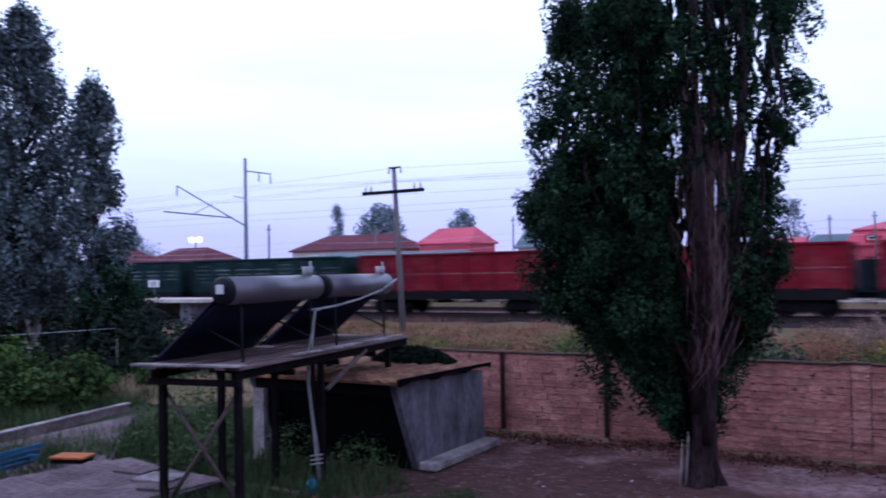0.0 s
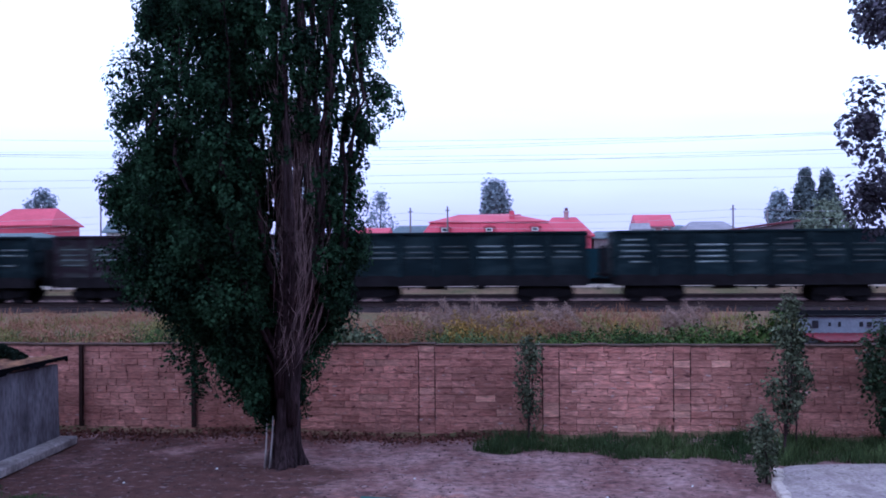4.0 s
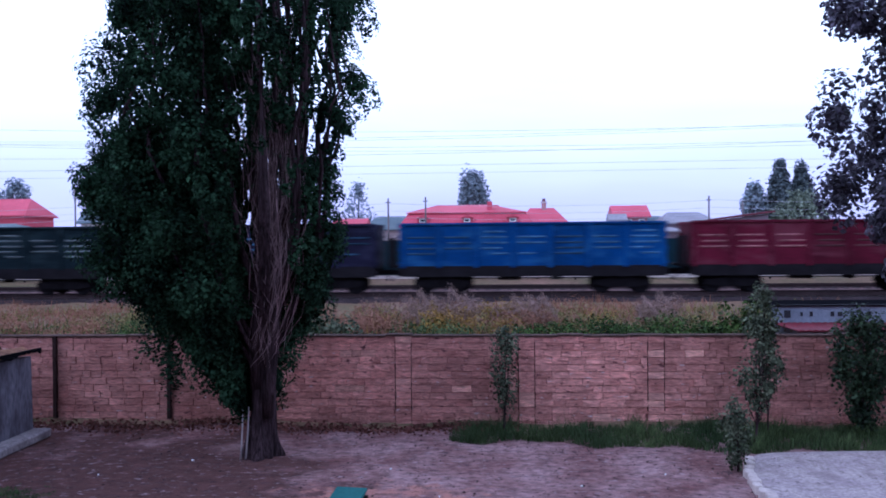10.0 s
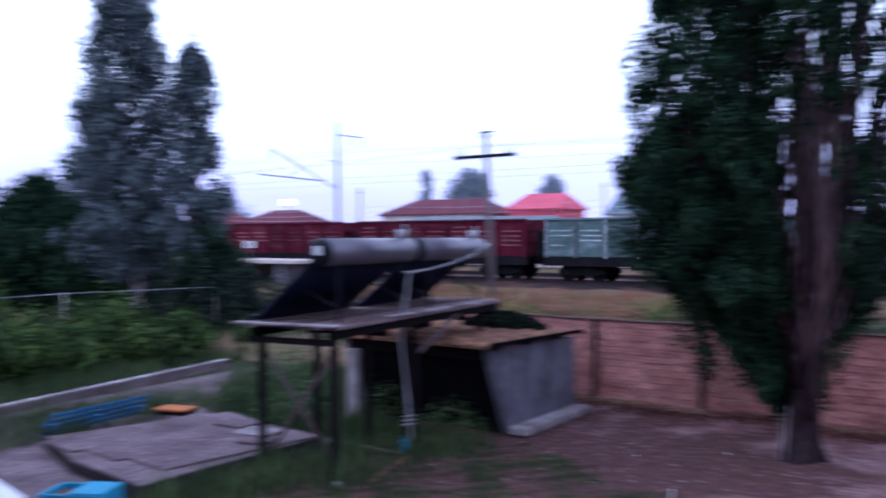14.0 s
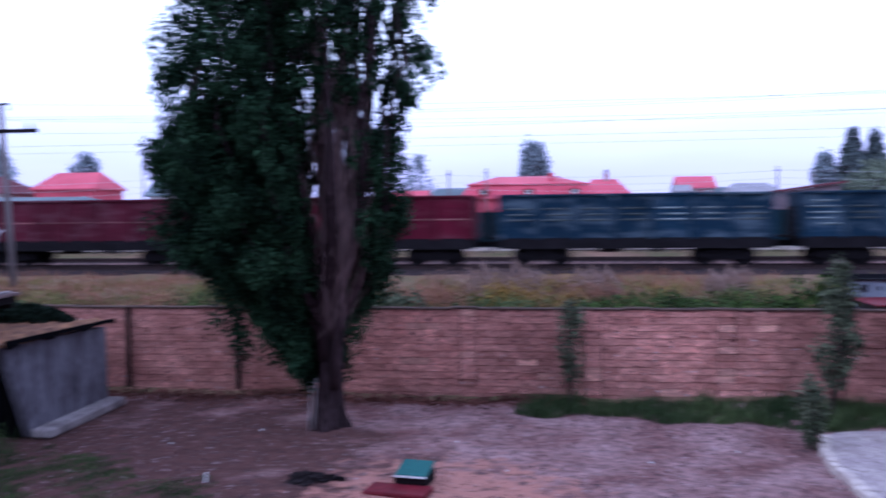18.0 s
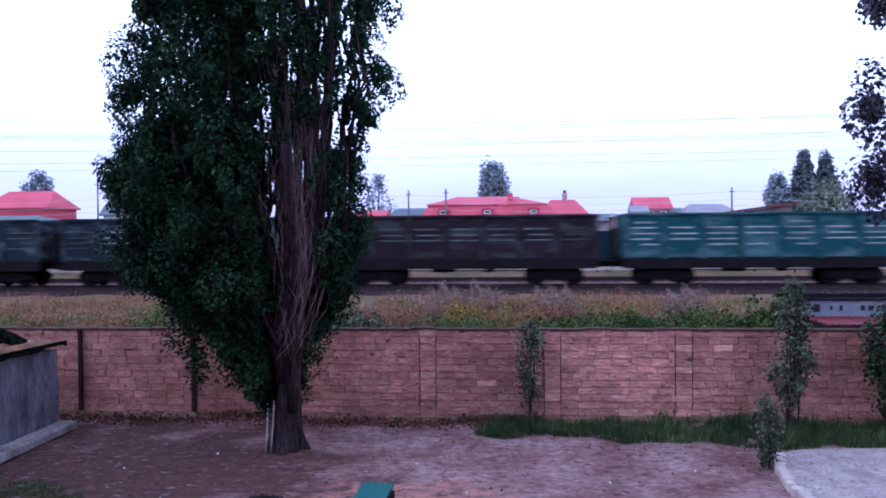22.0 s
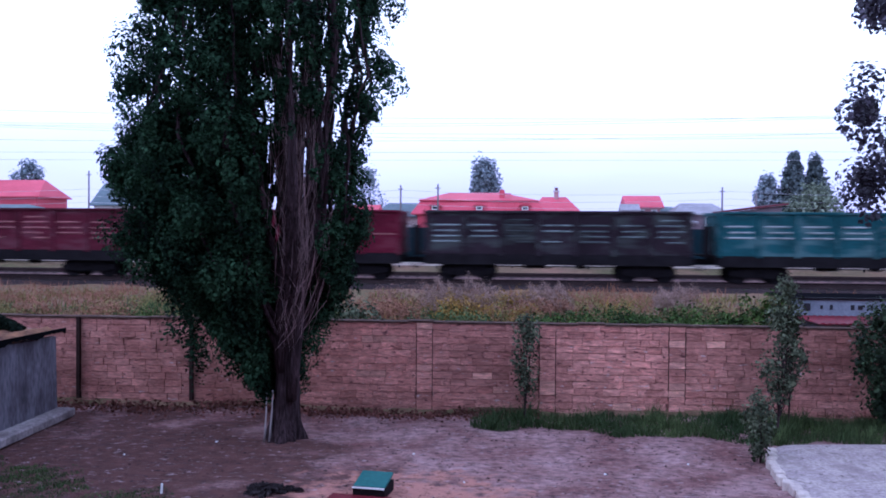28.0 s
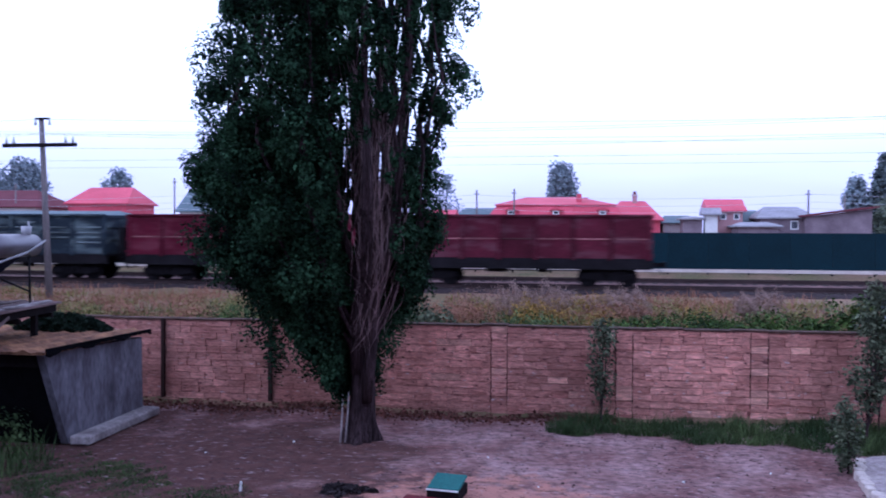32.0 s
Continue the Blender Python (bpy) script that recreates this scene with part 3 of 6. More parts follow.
def paint(name, base, patch):
    """Worn paint: the base colour with pale scuffed patches and rust."""
    m = material("wagon_paint_" + name, base, 0.8, 0.35, 0.8, 9.0, 0.2, rand=0.2)
    n, l = m.node_tree.nodes, m.node_tree.links
    b = n["Principled BSDF"]
    old = b.inputs["Base Color"].links[0].from_socket
    co, ns, mr, mx = n.new("ShaderNodeTexCoord"), n.new("ShaderNodeTexNoise"), n.new("ShaderNodeMapRange"), n.new("ShaderNodeMixRGB")
    info, add = n.new("ShaderNodeObjectInfo"), n.new("ShaderNodeVectorMath")
    mul = n.new("ShaderNodeMath")
    mul.operation, mul.inputs[1].default_value = "MULTIPLY", 40.0
    l.new(info.outputs["Random"], mul.inputs[0])
    l.new(co.outputs["Object"], add.inputs[0])
    l.new(mul.outputs[0], add.inputs[1])
    long_way = n.new("ShaderNodeMapping")
    long_way.inputs["Scale"].default_value = (0.5, 1.0, 1.7)
    l.new(add.outputs[0], long_way.inputs["Vector"])
    l.new(long_way.outputs[0], ns.inputs["Vector"])
    mr.inputs["To Max"].default_value = 0.6
    ns.inputs["Scale"].default_value, ns.inputs["Detail"].default_value = 1.1, 6.0
    mr.inputs["From Min"].default_value, mr.inputs["From Max"].default_value = 0.49, 0.68
    mr.clamp = True
    l.new(ns.outputs["Fac"], mr.inputs["Value"])
    l.new(mr.outputs[0], mx.inputs["Fac"])
    l.new(old, mx.inputs["Color1"])
    mx.inputs["Color2"].default_value = (*patch, 1)
    l.new(mx.outputs[0], b.inputs["Base Color"])
    PAINT[name] = m


paint("crimson", (0.092, 0.007, 0.021), (0.13, 0.035, 0.05))
paint("red", (0.19, 0.010, 0.022), (0.19, 0.04, 0.048))
paint("maroon", (0.085, 0.012, 0.025), (0.13, 0.06, 0.075))
paint("green", (0.010, 0.030, 0.030), (0.035, 0.06, 0.06))
paint("darkgreen", (0.006, 0.014, 0.019), (0.022, 0.036, 0.042))
paint("teal", (0.018, 0.075, 0.09), (0.12, 0.19, 0.20))
paint("slate", (0.022, 0.031, 0.044), (0.15, 0.185, 0.19))
paint("navy", (0.011, 0.030, 0.058), (0.11, 0.145, 0.18))
paint("blue", (0.009, 0.05, 0.19), (0.03, 0.10, 0.24))
paint("indigo", (0.014, 0.013, 0.036), (0.035, 0.035, 0.07))
paint("palegreen", (0.10, 0.15, 0.145), (0.30, 0.34, 0.36))
paint("midgreen", (0.045, 0.12, 0.085), (0.07, 0.15, 0.11))
paint("tealblue", (0.010, 0.055, 0.085), (0.14, 0.24, 0.30))
paint("brown", (0.026, 0.017, 0.024), (0.07, 0.085, 0.08))
# from the last wagon to the first
LIVERY = ["maroon", "crimson", "slate", "teal", "brown", "crimson", "maroon", "palegreen", "maroon", "red", "teal",
          "brown", "slate", "slate", "navy", "navy", "crimson", "maroon", "midgreen", "green", "tealblue", "palegreen",
          "crimson", "crimson", "blue", "indigo", "darkgreen", "darkgreen", "darkgreen", "green", "darkgreen", "darkgreen", "brown",
          "darkgreen", "maroon", "red", "red", "red", "green", "green", "darkgreen", "green", "darkgreen", "maroon"]
COLOUR_WORDS = {"maroon": "dark maroon", "slate": "dark slate-grey", "teal": "worn teal", "tealblue": "worn teal-blue", "brown": "dull brown", "crimson": "crimson",
                "palegreen": "scuffed pale green", "navy": "navy blue", "red": "red", "midgreen": "mid-green", "green": "dark green",
                "blue": "bright blue", "indigo": "dark indigo", "darkgreen": "very dark green"}
BODY_L, BODY_W, FLOOR_Z, TOP_Z = 12.8, 3.0, 1.30, 3.44
BAY = (BODY_L - 0.3) / 7


# pale ridges: worn paint plus the swages' highlights put into the colour
M_WORN_LIT = {key: material("worn_lit_ridge_" + key, col, 0.7, 0.6, 2.0, 12.0, 0.2, rand=0.75, stretch=(1, 1, 4))
          for key, col in (("pale", (0.34, 0.38, 0.39)), ("grey", (0.19, 0.225, 0.235)), ("rosy", (0.24, 0.10, 0.105)), ("blue", (0.08, 0.17, 0.30)))}
WORN_LIT_OF = {m.name: {"crimson": "rosy", "red": "rosy", "maroon": "rosy", "blue": "blue", "palegreen": "pale", "teal": "pale", "tealblue": "pale", "indigo": "blue"}.get(k, "grey")
           for k, m in PAINT.items()}


def panel_mesh(mat, plain, kind):
    """A pressed side panel with horizontal swages, some long, some short."""
    bm = bmesh.new()
    w, h = BAY - 0.16, TOP_Z - FLOOR_Z - 0.16
    box(bm, 0, 0, h / 2, w, 0.03, h)
    if plain:
        prism(bm, [(0.0, h * 0.44), (-0.03, h * 0.455), (-0.03, h * 0.475), (0.0, h * 0.49)], "x", -w / 2, w / 2)
    else:
        for z, a, b in (((0.30, -0.4, 0.4), (0.43, -0.38, 0.4), (0.56, -0.4, 0.36), (0.70, -0.4, 0.4)), ((0.43, -0.38, 0.4), (0.56, -0.3, 0.38), (0.70, -0.4, 0.3)),
                        ((0.30, -0.1, 0.4), (0.43, -0.4, 0.2), (0.56, -0.35, 0.4), (0.70, -0.4, 0.36), (0.83, -0.3, 0.3)), ((0.30, -0.4, 0.1), (0.56, -0.42, 0.42), (0.70, -0.42, 0.42)))[kind]:
            prism(bm, [(-0.012, h * z - 0.045), (-0.05, h * z - 0.02), (-0.05, h * z + 0.02), (-0.012, h * z + 0.045)], "x", w * a, w * b)
    me = mesh_of("side_panel", bm, mat)
    me.materials.append(M_WORN_LIT[WORN_LIT_OF[mat.name]])
    me.polygons.foreach_set("material_index", np.array([0] * 6 + [1] * (len(me.polygons) - 6), dtype=np.int32))
    return me


WAGON_PARTS = {}


def shared(key, make):
    if key not in WAGON_PARTS:
        WAGON_PARTS[key] = make()
    return WAGON_PARTS[key]


def one(name, mat, fill):
    bm = bmesh.new()
    fill(bm)
    return mesh_of(name, bm, mat)


def put(name, me, parent, at=(0, 0, 0), turn=0.0):
    ob = new(name, me)
    ob.parent = parent
    ob.matrix_basis = pose(*at, 0, 0, turn)
    return ob


def bogie_side(bm):
    prism(bm, [(-1.35, 0.42), (-1.35, 0.62), (-0.7, 0.72), (-0.35, 0.88), (0.35, 0.88), (0.7, 0.72), (1.35, 0.62), (1.35, 0.42), (0.6, 0.30), (-0.6, 0.30)], "y", -0.08, 0.08)
    for x in (-0.925, 0.925):
        tube(bm, (x, -0.14, 0.475), (x, 0.0, 0.475), 0.15, n=10)
    for x in (-0.12, 0.0, 0.12):
        tube(bm, (x, -0.12, 0.36), (x, -0.12, 0.70), 0.05, n=8)


def wheel(bm):
    tube(bm, (0, -0.065, 0), (0, 0.065, 0), 0.475, n=20)
    tube(bm, (0, 0.065, 0), (0, 0.095, 0), 0.505, n=20)


def wagon(colour, plain, k):
    """An open gondola wagon, its origin on the rail's level under its middle."""
    mat = PAINT[colour]
    w = thing("gondola_wagon", (0, 0, 0), COLOUR_WORDS[colour] + " open steel gondola wagon rolling on the track", "goods wagon", "wagons of the train")
    h = TOP_Z - FLOOR_Z
    put("floor", shared("floor", lambda: one("floor", M_UNDER, lambda b: box(b, 0, 0, FLOOR_Z, BODY_L, BODY_W - 0.1, 0.1))), w)
    for s, turn in ((-1, 0), (1, 180)):
        y = s * (BODY_W / 2 - 0.06)
        for i in range(7):
            v = (i * 5 + k * 3 + i * k) % 4
            put("side_panel", shared(("panel", colour, plain, v), lambda: panel_mesh(mat, plain, v)), w, ((i - 3) * BAY, y, FLOOR_Z + 0.06), turn)
        for i in range(8):
            put("rib", shared(("rib", colour), lambda: one("rib", M_WORN_LIT["pale"] if colour == "palegreen" else mat, lambda b: prism(b, [(-0.10, -0.02), (-0.065, -0.115), (0.065, -0.115), (0.10, -0.02)], "z", FLOOR_Z - 0.02, TOP_Z - 0.1))),
                w, ((i - 3.5) * BAY, s * (BODY_W / 2 - 0.06), 0), turn)
        put("top_rail", shared(("rail", colour), lambda: one("top_rail", mat, lambda b: box(b, 0, 0, TOP_Z - 0.05, BODY_L, 0.16, 0.12, None, 0.02))), w, (0, s * (BODY_W / 2 - 0.02), 0))
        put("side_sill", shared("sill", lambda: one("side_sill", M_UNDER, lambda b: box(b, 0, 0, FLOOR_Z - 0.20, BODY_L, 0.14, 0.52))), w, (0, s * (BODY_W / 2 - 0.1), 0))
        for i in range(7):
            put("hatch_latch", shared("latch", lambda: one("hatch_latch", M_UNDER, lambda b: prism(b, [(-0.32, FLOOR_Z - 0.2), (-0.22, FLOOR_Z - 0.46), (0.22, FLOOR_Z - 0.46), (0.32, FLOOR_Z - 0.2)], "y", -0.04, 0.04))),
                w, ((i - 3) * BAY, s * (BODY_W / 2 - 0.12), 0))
    for s in (-1, 1):
        put("end_wall", shared(("end", colour), lambda: one("end_wall", mat, lambda b: [box(b, 0, 0, FLOOR_Z + h / 2 - 0.04, 0.06, BODY_W - 0.1, h - 0.08)] + [box(b, 0.05, 0, FLOOR_Z + h * z, 0.08, BODY_W - 0.1, 0.12) for z in (0.1, 0.4, 0.7, 0.94)])),
            w, (s * (BODY_L / 2 - 0.05), 0, 0), 0 if s > 0 else 180)
        put("coupler", shared("coupler", lambda: one("coupler", M_UNDER, lambda b: [box(b, 0.35, 0, 1.04, 0.75, 0.16, 0.2), box(b, 0.62, 0, 1.04, 0.26, 0.34, 0.3, None, 0.05), tube(b, (0.15, -0.3, 1.0), (0.6, -0.25, 0.6), 0.03)])),
            w, (s * BODY_L / 2, 0, 0), 0 if s > 0 else 180)
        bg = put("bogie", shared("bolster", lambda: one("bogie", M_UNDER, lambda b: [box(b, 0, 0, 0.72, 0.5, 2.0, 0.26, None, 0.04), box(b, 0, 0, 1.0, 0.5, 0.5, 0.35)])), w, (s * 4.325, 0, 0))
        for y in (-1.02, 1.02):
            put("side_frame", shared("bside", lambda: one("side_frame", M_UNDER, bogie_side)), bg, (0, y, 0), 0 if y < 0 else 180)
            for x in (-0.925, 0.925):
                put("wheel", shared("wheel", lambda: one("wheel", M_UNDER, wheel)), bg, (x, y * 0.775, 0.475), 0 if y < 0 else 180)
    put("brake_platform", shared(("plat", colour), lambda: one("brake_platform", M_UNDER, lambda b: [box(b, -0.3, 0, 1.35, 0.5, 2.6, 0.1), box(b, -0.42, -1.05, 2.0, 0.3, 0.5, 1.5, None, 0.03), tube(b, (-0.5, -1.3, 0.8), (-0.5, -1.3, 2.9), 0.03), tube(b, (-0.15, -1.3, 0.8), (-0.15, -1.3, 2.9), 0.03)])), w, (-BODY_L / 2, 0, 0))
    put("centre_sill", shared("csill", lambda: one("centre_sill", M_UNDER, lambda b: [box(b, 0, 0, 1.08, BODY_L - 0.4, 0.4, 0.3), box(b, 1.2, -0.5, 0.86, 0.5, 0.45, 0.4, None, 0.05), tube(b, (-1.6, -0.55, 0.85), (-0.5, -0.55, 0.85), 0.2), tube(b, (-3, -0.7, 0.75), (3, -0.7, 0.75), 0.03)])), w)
    return w


TRAIN = []
for k in range(WAGONS):
    colour = LIVERY[k]
    w = wagon(colour, k in (0, 1, 5, 9, 16, 17, 20, 35, 36, 37), k)
    TRAIN.append((w, TAIL_X - (k + 0.5) * PITCH))


def motions():
    """The train rolls to the left at a steady pace, slowing a little at the end."""
    for w, x in TRAIN:
        walk(w, [(t, pose(x - SPEED * t + slip, TRACK_Y, RAIL_Z)) for t, slip in ((0.0, 0.0), (16.0, 0.0), (29.0, 0.0), (30.5, 0.08), (32.0, 0.5))])


# ---- the yard wall, first without its blocks ----
def yard_wall():
    w = thing("wall_yard", (0, WALL_Y, 0), "long reddish tuff block yard wall with recessed joints", "wall", kind="structure")
    bm = bmesh.new()
    box(bm, 2.5, 0.14, 0.86, 33, 0.22, 2.2)
    part("core", bm, M_MORTAR, w)
    return w


WALL = yard_wall()


# ---- trees ----
def sample_clumps(rng, count, per, z_range, centre, radius, spread, upright=1.6, thin=None, core=0.10, solid=0.45):
    """Leaf places: clumps inside an envelope; centre(z) and radius(z, angle) shape it."""
    z = rng.uniform(*z_range, count)
    ang = rng.uniform(0, 2 * np.pi, count)
    frac = np.sqrt(rng.uniform(core, 1.0, count))
    r = np.array([radius(a, b) for a, b in zip(z, ang)]) * frac
    c = np.array([centre(a) for a in z])
    mid = np.stack([c[:, 0] + np.cos(ang) * r, c[:, 1] + np.sin(ang) * r, z], 1)
    size = spread * rng.uniform(0.6, 1.4, count)
    if thin:
        keep = np.array([not thin(m) for m in mid])
        mid, size = mid[keep], size[keep]
        count = len(mid)
    ball = rng.normal(size=(count * per, 3))
    ball *= (rng.uniform(0, 1, count * per) ** solid / np.linalg.norm(ball, axis=1))[:, None]
    pts = np.repeat(mid, per, axis=0) + ball * np.repeat(size, per)[:, None] * [1.0, 1.0, upright]
    return mid, pts, ball / np.linalg.norm(ball, axis=1)[:, None]


def branches(bm, rng, base, mids, r0, every):
    """Limbs that leave the stem low and climb to the clumps."""
    for m in mids[::every]:
        start = Vector(base(max(0.4, m[2] - rng.uniform(1.2, 2.6))))
        end = Vector(m)
        bend = start.lerp(end, 0.5) + Vector((0, 0, -0.15))
        tube(bm, start, bend, r0, r0 * 0.7, 5)
        tube(bm, bend, end, r0 * 0.7, r0 * 0.25, 5)


def crown_clumps(rng, count, per, spots, size, upright, flat=0.22):
    """Leafy sprays round the given spots: leaves gather on each spray's outside."""
    pick = spots[rng.integers(0, len(spots), count)] if count else spots
    r = size * rng.uniform(0.55, 1.35, len(pick))
    d = rng.normal(size=(len(pick) * per, 3))
    d /= np.linalg.norm(d, axis=1)[:, None]
    q = d * (rng.uniform(0, 1, len(d)) ** flat)[:, None] * (1 + 0.22 * np.sin(5 * d[:, :1] + 4 * d[:, 2:] + np.repeat(pick[:, :1], per, axis=0) * 9))
    return np.repeat(pick, per, axis=0) + q * np.repeat(r, per)[:, None] * [1.0, 1.0, upright], d


def big_poplar():
    """An old multi-stemmed poplar: limbs leave the trunk low and climb steeply, each with its own leafy sprays."""
    rng = np.random.default_rng(3)
    t = thing("poplar_tree", (-4.57, 16.65, 0), "tall dense dark green poplar with a furrowed trunk beside the wall", "tree")
    zs = [0.95, 1.4, 1.9, 2.4, 2.9, 3.4, 4.0, 4.6, 5.3, 6.2, 7.3, 8.2, 9.4, 11.5, 13.6]
    left = [0.2, 0.65, 1.3, 1.8, 2.45, 3.1, 3.6, 3.50, 3.6, 3.45, 3.55, 3.40, 3.15, 2.4, 0.3]
    right = [0.0, 0.1, 0.45, 0.75, 1.0, 1.15, 1.30, 1.45, 1.5, 1.60, 2.05, 1.95, 1.9, 1.4, 0.3]

    def hull(z, a):
        """How far the crown reaches from the trunk's axis at a height, in a direction."""
        side = np.interp(z, zs, left if math.cos(a) < 0 else right)
        deep = 0.42 * (np.interp(z, zs, left) + np.interp(z, zs, right))
        reach = 1 / math.sqrt((math.cos(a) / max(side, 0.05)) ** 2 + (math.sin(a) / max(deep, 0.05)) ** 2)
        return reach * (1 + 0.07 * math.sin(z * 2.1 + 2 * a) + 0.06 * math.sin(z * 4.7 - 3 * a))

    def stem(z):
        return Vector((0.06 * math.sin(z * 0.5) + 0.015 * z, 0.0, z))

    bm = bmesh.new()
    rings, around = [], 44
    for i in range(44):
        z = -0.1 + 12.6 * (i / 43) ** 1.4
        r = (0.225 + 0.17 * math.exp(-max(z, 0) * 3.2)) * max(0.12, 1 - max(z, 0) / 9.5)
        c = stem(z)
        ring = []
        for k in range(around):
            a = 2 * math.pi * k / around
            q = r * (1 + 0.20 * math.sin(3 * a + z * 0.5) + 0.13 * math.sin(8 * a - z * 0.9) + 0.05 * math.sin(15 * a + z * 2) + 0.04 * math.sin(z * 7 + k))
            ring.append(bm.verts.new((c.x + math.cos(a) * q, c.y + math.sin(a) * q, z)))
        rings.append(ring)
    for ra, rb in zip(rings, rings[1:]):
        for k in range(around):
            bm.faces.new((ra[k], ra[(k + 1) % around], rb[(k + 1) % around], rb[k]))
    bm.faces.new(rings[-1])
    part("trunk", bm, M_BARK, t, "thick furrowed grey-brown trunk", smooth=True)

    spots, thin_spots = [], []
    for i in range(46):
        a = i * 2.39996 + rng.uniform(-0.3, 0.3)
        f = math.sqrt((i + 2.0) / 48) * 0.90
        base = 0.7 + 3.2 * (1 - f) + rng.uniform(-0.2, 0.7)
        top = 13.4 - 5.0 * f * f + rng.uniform(-1.0, 0.5)
        pts, rad, steps = [], [], 12
        drift = rng.uniform(-0.12, 0.12)
        for j in range(steps + 1):
            g = j / steps
            z = base + (top - base) * g
            reach = f * hull(min(z, 13.0), a) * (1 - math.exp(-(z - base) / 1.1))
            p = stem(z) + Vector((math.cos(a) * reach + drift * math.sin(g * 5), math.sin(a) * reach, 0))
            pts.append(p)
            rad.append((0.085 - 0.045 * f) * (1 - 0.85 * g) + 0.006)
            if g > 0.1:
                (thin_spots if math.cos(a) * f > 0.12 else spots).append((p.x, p.y, p.z))
        bm = bmesh.new()
        limb(bm, pts, rad, 6)
        part("limb", bm, M_BARK, t, smooth=True)
    outer = []
    for i in range(560):
        z = 0.95 + 12.3 * rng.uniform() ** 0.92
        a = rng.uniform(0, 2 * math.pi)
        if a > math.pi and z > 9.0:
            a = 2 * math.pi - a
        q = hull(z, a) * 0.92 * rng.uniform(0.80, 1.0)
        p = stem(z) + Vector((math.cos(a) * q, math.sin(a) * q, 0))
        if p.x > 0.25 and p.z > 4.2 and rng.uniform() < 0.42:
            continue
        if not (p.z < 2.9 and p.x > -0.12 and p.y < 0.35):
            outer.append((p.x, p.y, p.z))
    for i in range(330):
        z = 1.0 + 5.0 * rng.uniform()
        x = -np.interp(z, zs, left) * rng.uniform(0.08, 0.9)
        outer.append((x, rng.uniform(-0.55, 1.1), z))
    spots, thin_spots, outer = np.array(spots), np.array(thin_spots), np.array(outer)
    jitter = lambda q, k: np.repeat(q, k, axis=0) + rng.normal(size=(len(q) * k, 3)) * [0.24, 0.24, 0.2]
    groups = [crown_clumps(rng, 0, 430, outer, 0.33, 1.15), crown_clumps(rng, 0, 210, jitter(spots, 2), 0.25, 1.25), crown_clumps(rng, 0, 120, jitter(thin_spots, 1), 0.22, 1.3)]
    pts, outs = np.concatenate([g[0] for g in groups]), np.concatenate([g[1] for g in groups])
    # upright slots between the stems, where daylight shows
    keep = np.ones(len(pts), dtype=bool)
    along = pts[:, 0] + 0.28 * pts[:, 1]
    for i in range(470):
        if i < 340:
            u, z = rng.uniform(-0.35, 1.45), rng.uniform(3.7, 12.0)
            wide, tall = rng.uniform(0.02, 0.06), rng.uniform(0.05, 0.32)
        else:
            u, z = rng.uniform(-2.6, -0.3), rng.uniform(5.0, 12.5)
            wide, tall = rng.uniform(0.02, 0.06), rng.uniform(0.04, 0.16)
        keep &= ((along - u - 0.10 * (pts[:, 2] - z)) / wide) ** 2 + ((pts[:, 2] - z) / tall) ** 2 > 1
    keep &= ~((pts[:, 2] < 2.7) & (np.abs(pts[:, 0] - 0.08) < 0.30) & (pts[:, 1] < 0.3))
    keep &= ~((pts[:, 2] < 5.6) & (pts[:, 0] > 0.02) & (pts[:, 0] < 1.0 - 0.06 * (pts[:, 2] - 2)) & (pts[:, 1] < -0.1))
    pts, outs = pts[keep], outs[keep]
    sprays = []
    for sx, sz in ((-1.75, 1.75), (-1.85, 2.0), (-1.7, 1.5), (-2.2, 2.2), (-1.9, 2.35), (0.75, 2.3), (0.55, 1.9)):
        sprays.append(rng.normal(size=(170, 3)) * [0.13, 0.14, 0.22] + [sx, 0.1, sz])
    sprays = np.concatenate(sprays)
    pts, outs = np.concatenate([pts, sprays]), np.concatenate([outs, np.tile([0.0, -0.5, 0.5], (len(sprays), 1))])
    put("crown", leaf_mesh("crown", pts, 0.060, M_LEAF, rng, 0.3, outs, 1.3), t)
    bm = bmesh.new()
    limb(bm, [(0.16, -0.12, 0.75), (0.27, -0.22, 1.5), (0.38, -0.28, 2.4), (0.52, -0.3, 3.6), (0.62, -0.25, 5.0), (0.8, -0.2, 6.8)], [0.13, 0.12, 0.10, 0.085, 0.06, 0.03], 10)
    limb(bm, [(-0.02, -0.14, 1.3), (-0.02, -0.24, 2.2), (0.08, -0.3, 3.4), (0.16, -0.3, 5.0), (0.3, -0.2, 7.0)], [0.12, 0.11, 0.09, 0.07, 0.03], 10)
    part("side_stem", bm, M_BARK, t, "side stems grown up along the trunk", smooth=True)
    bm = bmesh.new()
    for i in range(170):
        foot = Vector((0.12 + rng.uniform(-0.2, 0.42), rng.uniform(-0.62, -0.3), 1.7 + 3.7 * rng.uniform()))
        top = foot + Vector((0.15 + 0.42 * rng.uniform(-0.9, 1.0), rng.uniform(-0.6, 0.0), rng.uniform(1.2, 3.6)))
        last, bulge, thick = foot, rng.uniform(-0.1, 0.4), rng.uniform(0.0025, 0.0065)
        for j in range(1, 6):
            f = j / 5
            nxt = foot.lerp(top, f) + Vector((bulge * math.sin(f * math.pi) + rng.uniform(-0.07, 0.07), rng.uniform(-0.05, 0.05), 0))
            tube(bm, last, nxt, thick * (0.35 + 0.75 * math.sin(math.pi * (f - 0.2) * 0.9)), thick * (0.35 + 0.75 * math.sin(math.pi * f * 0.9)), 4)
            last = nxt
    tagged(part("twig_fan", bm, M_TWIG, t, "bare reddish upright twigs"), kind="stuff")
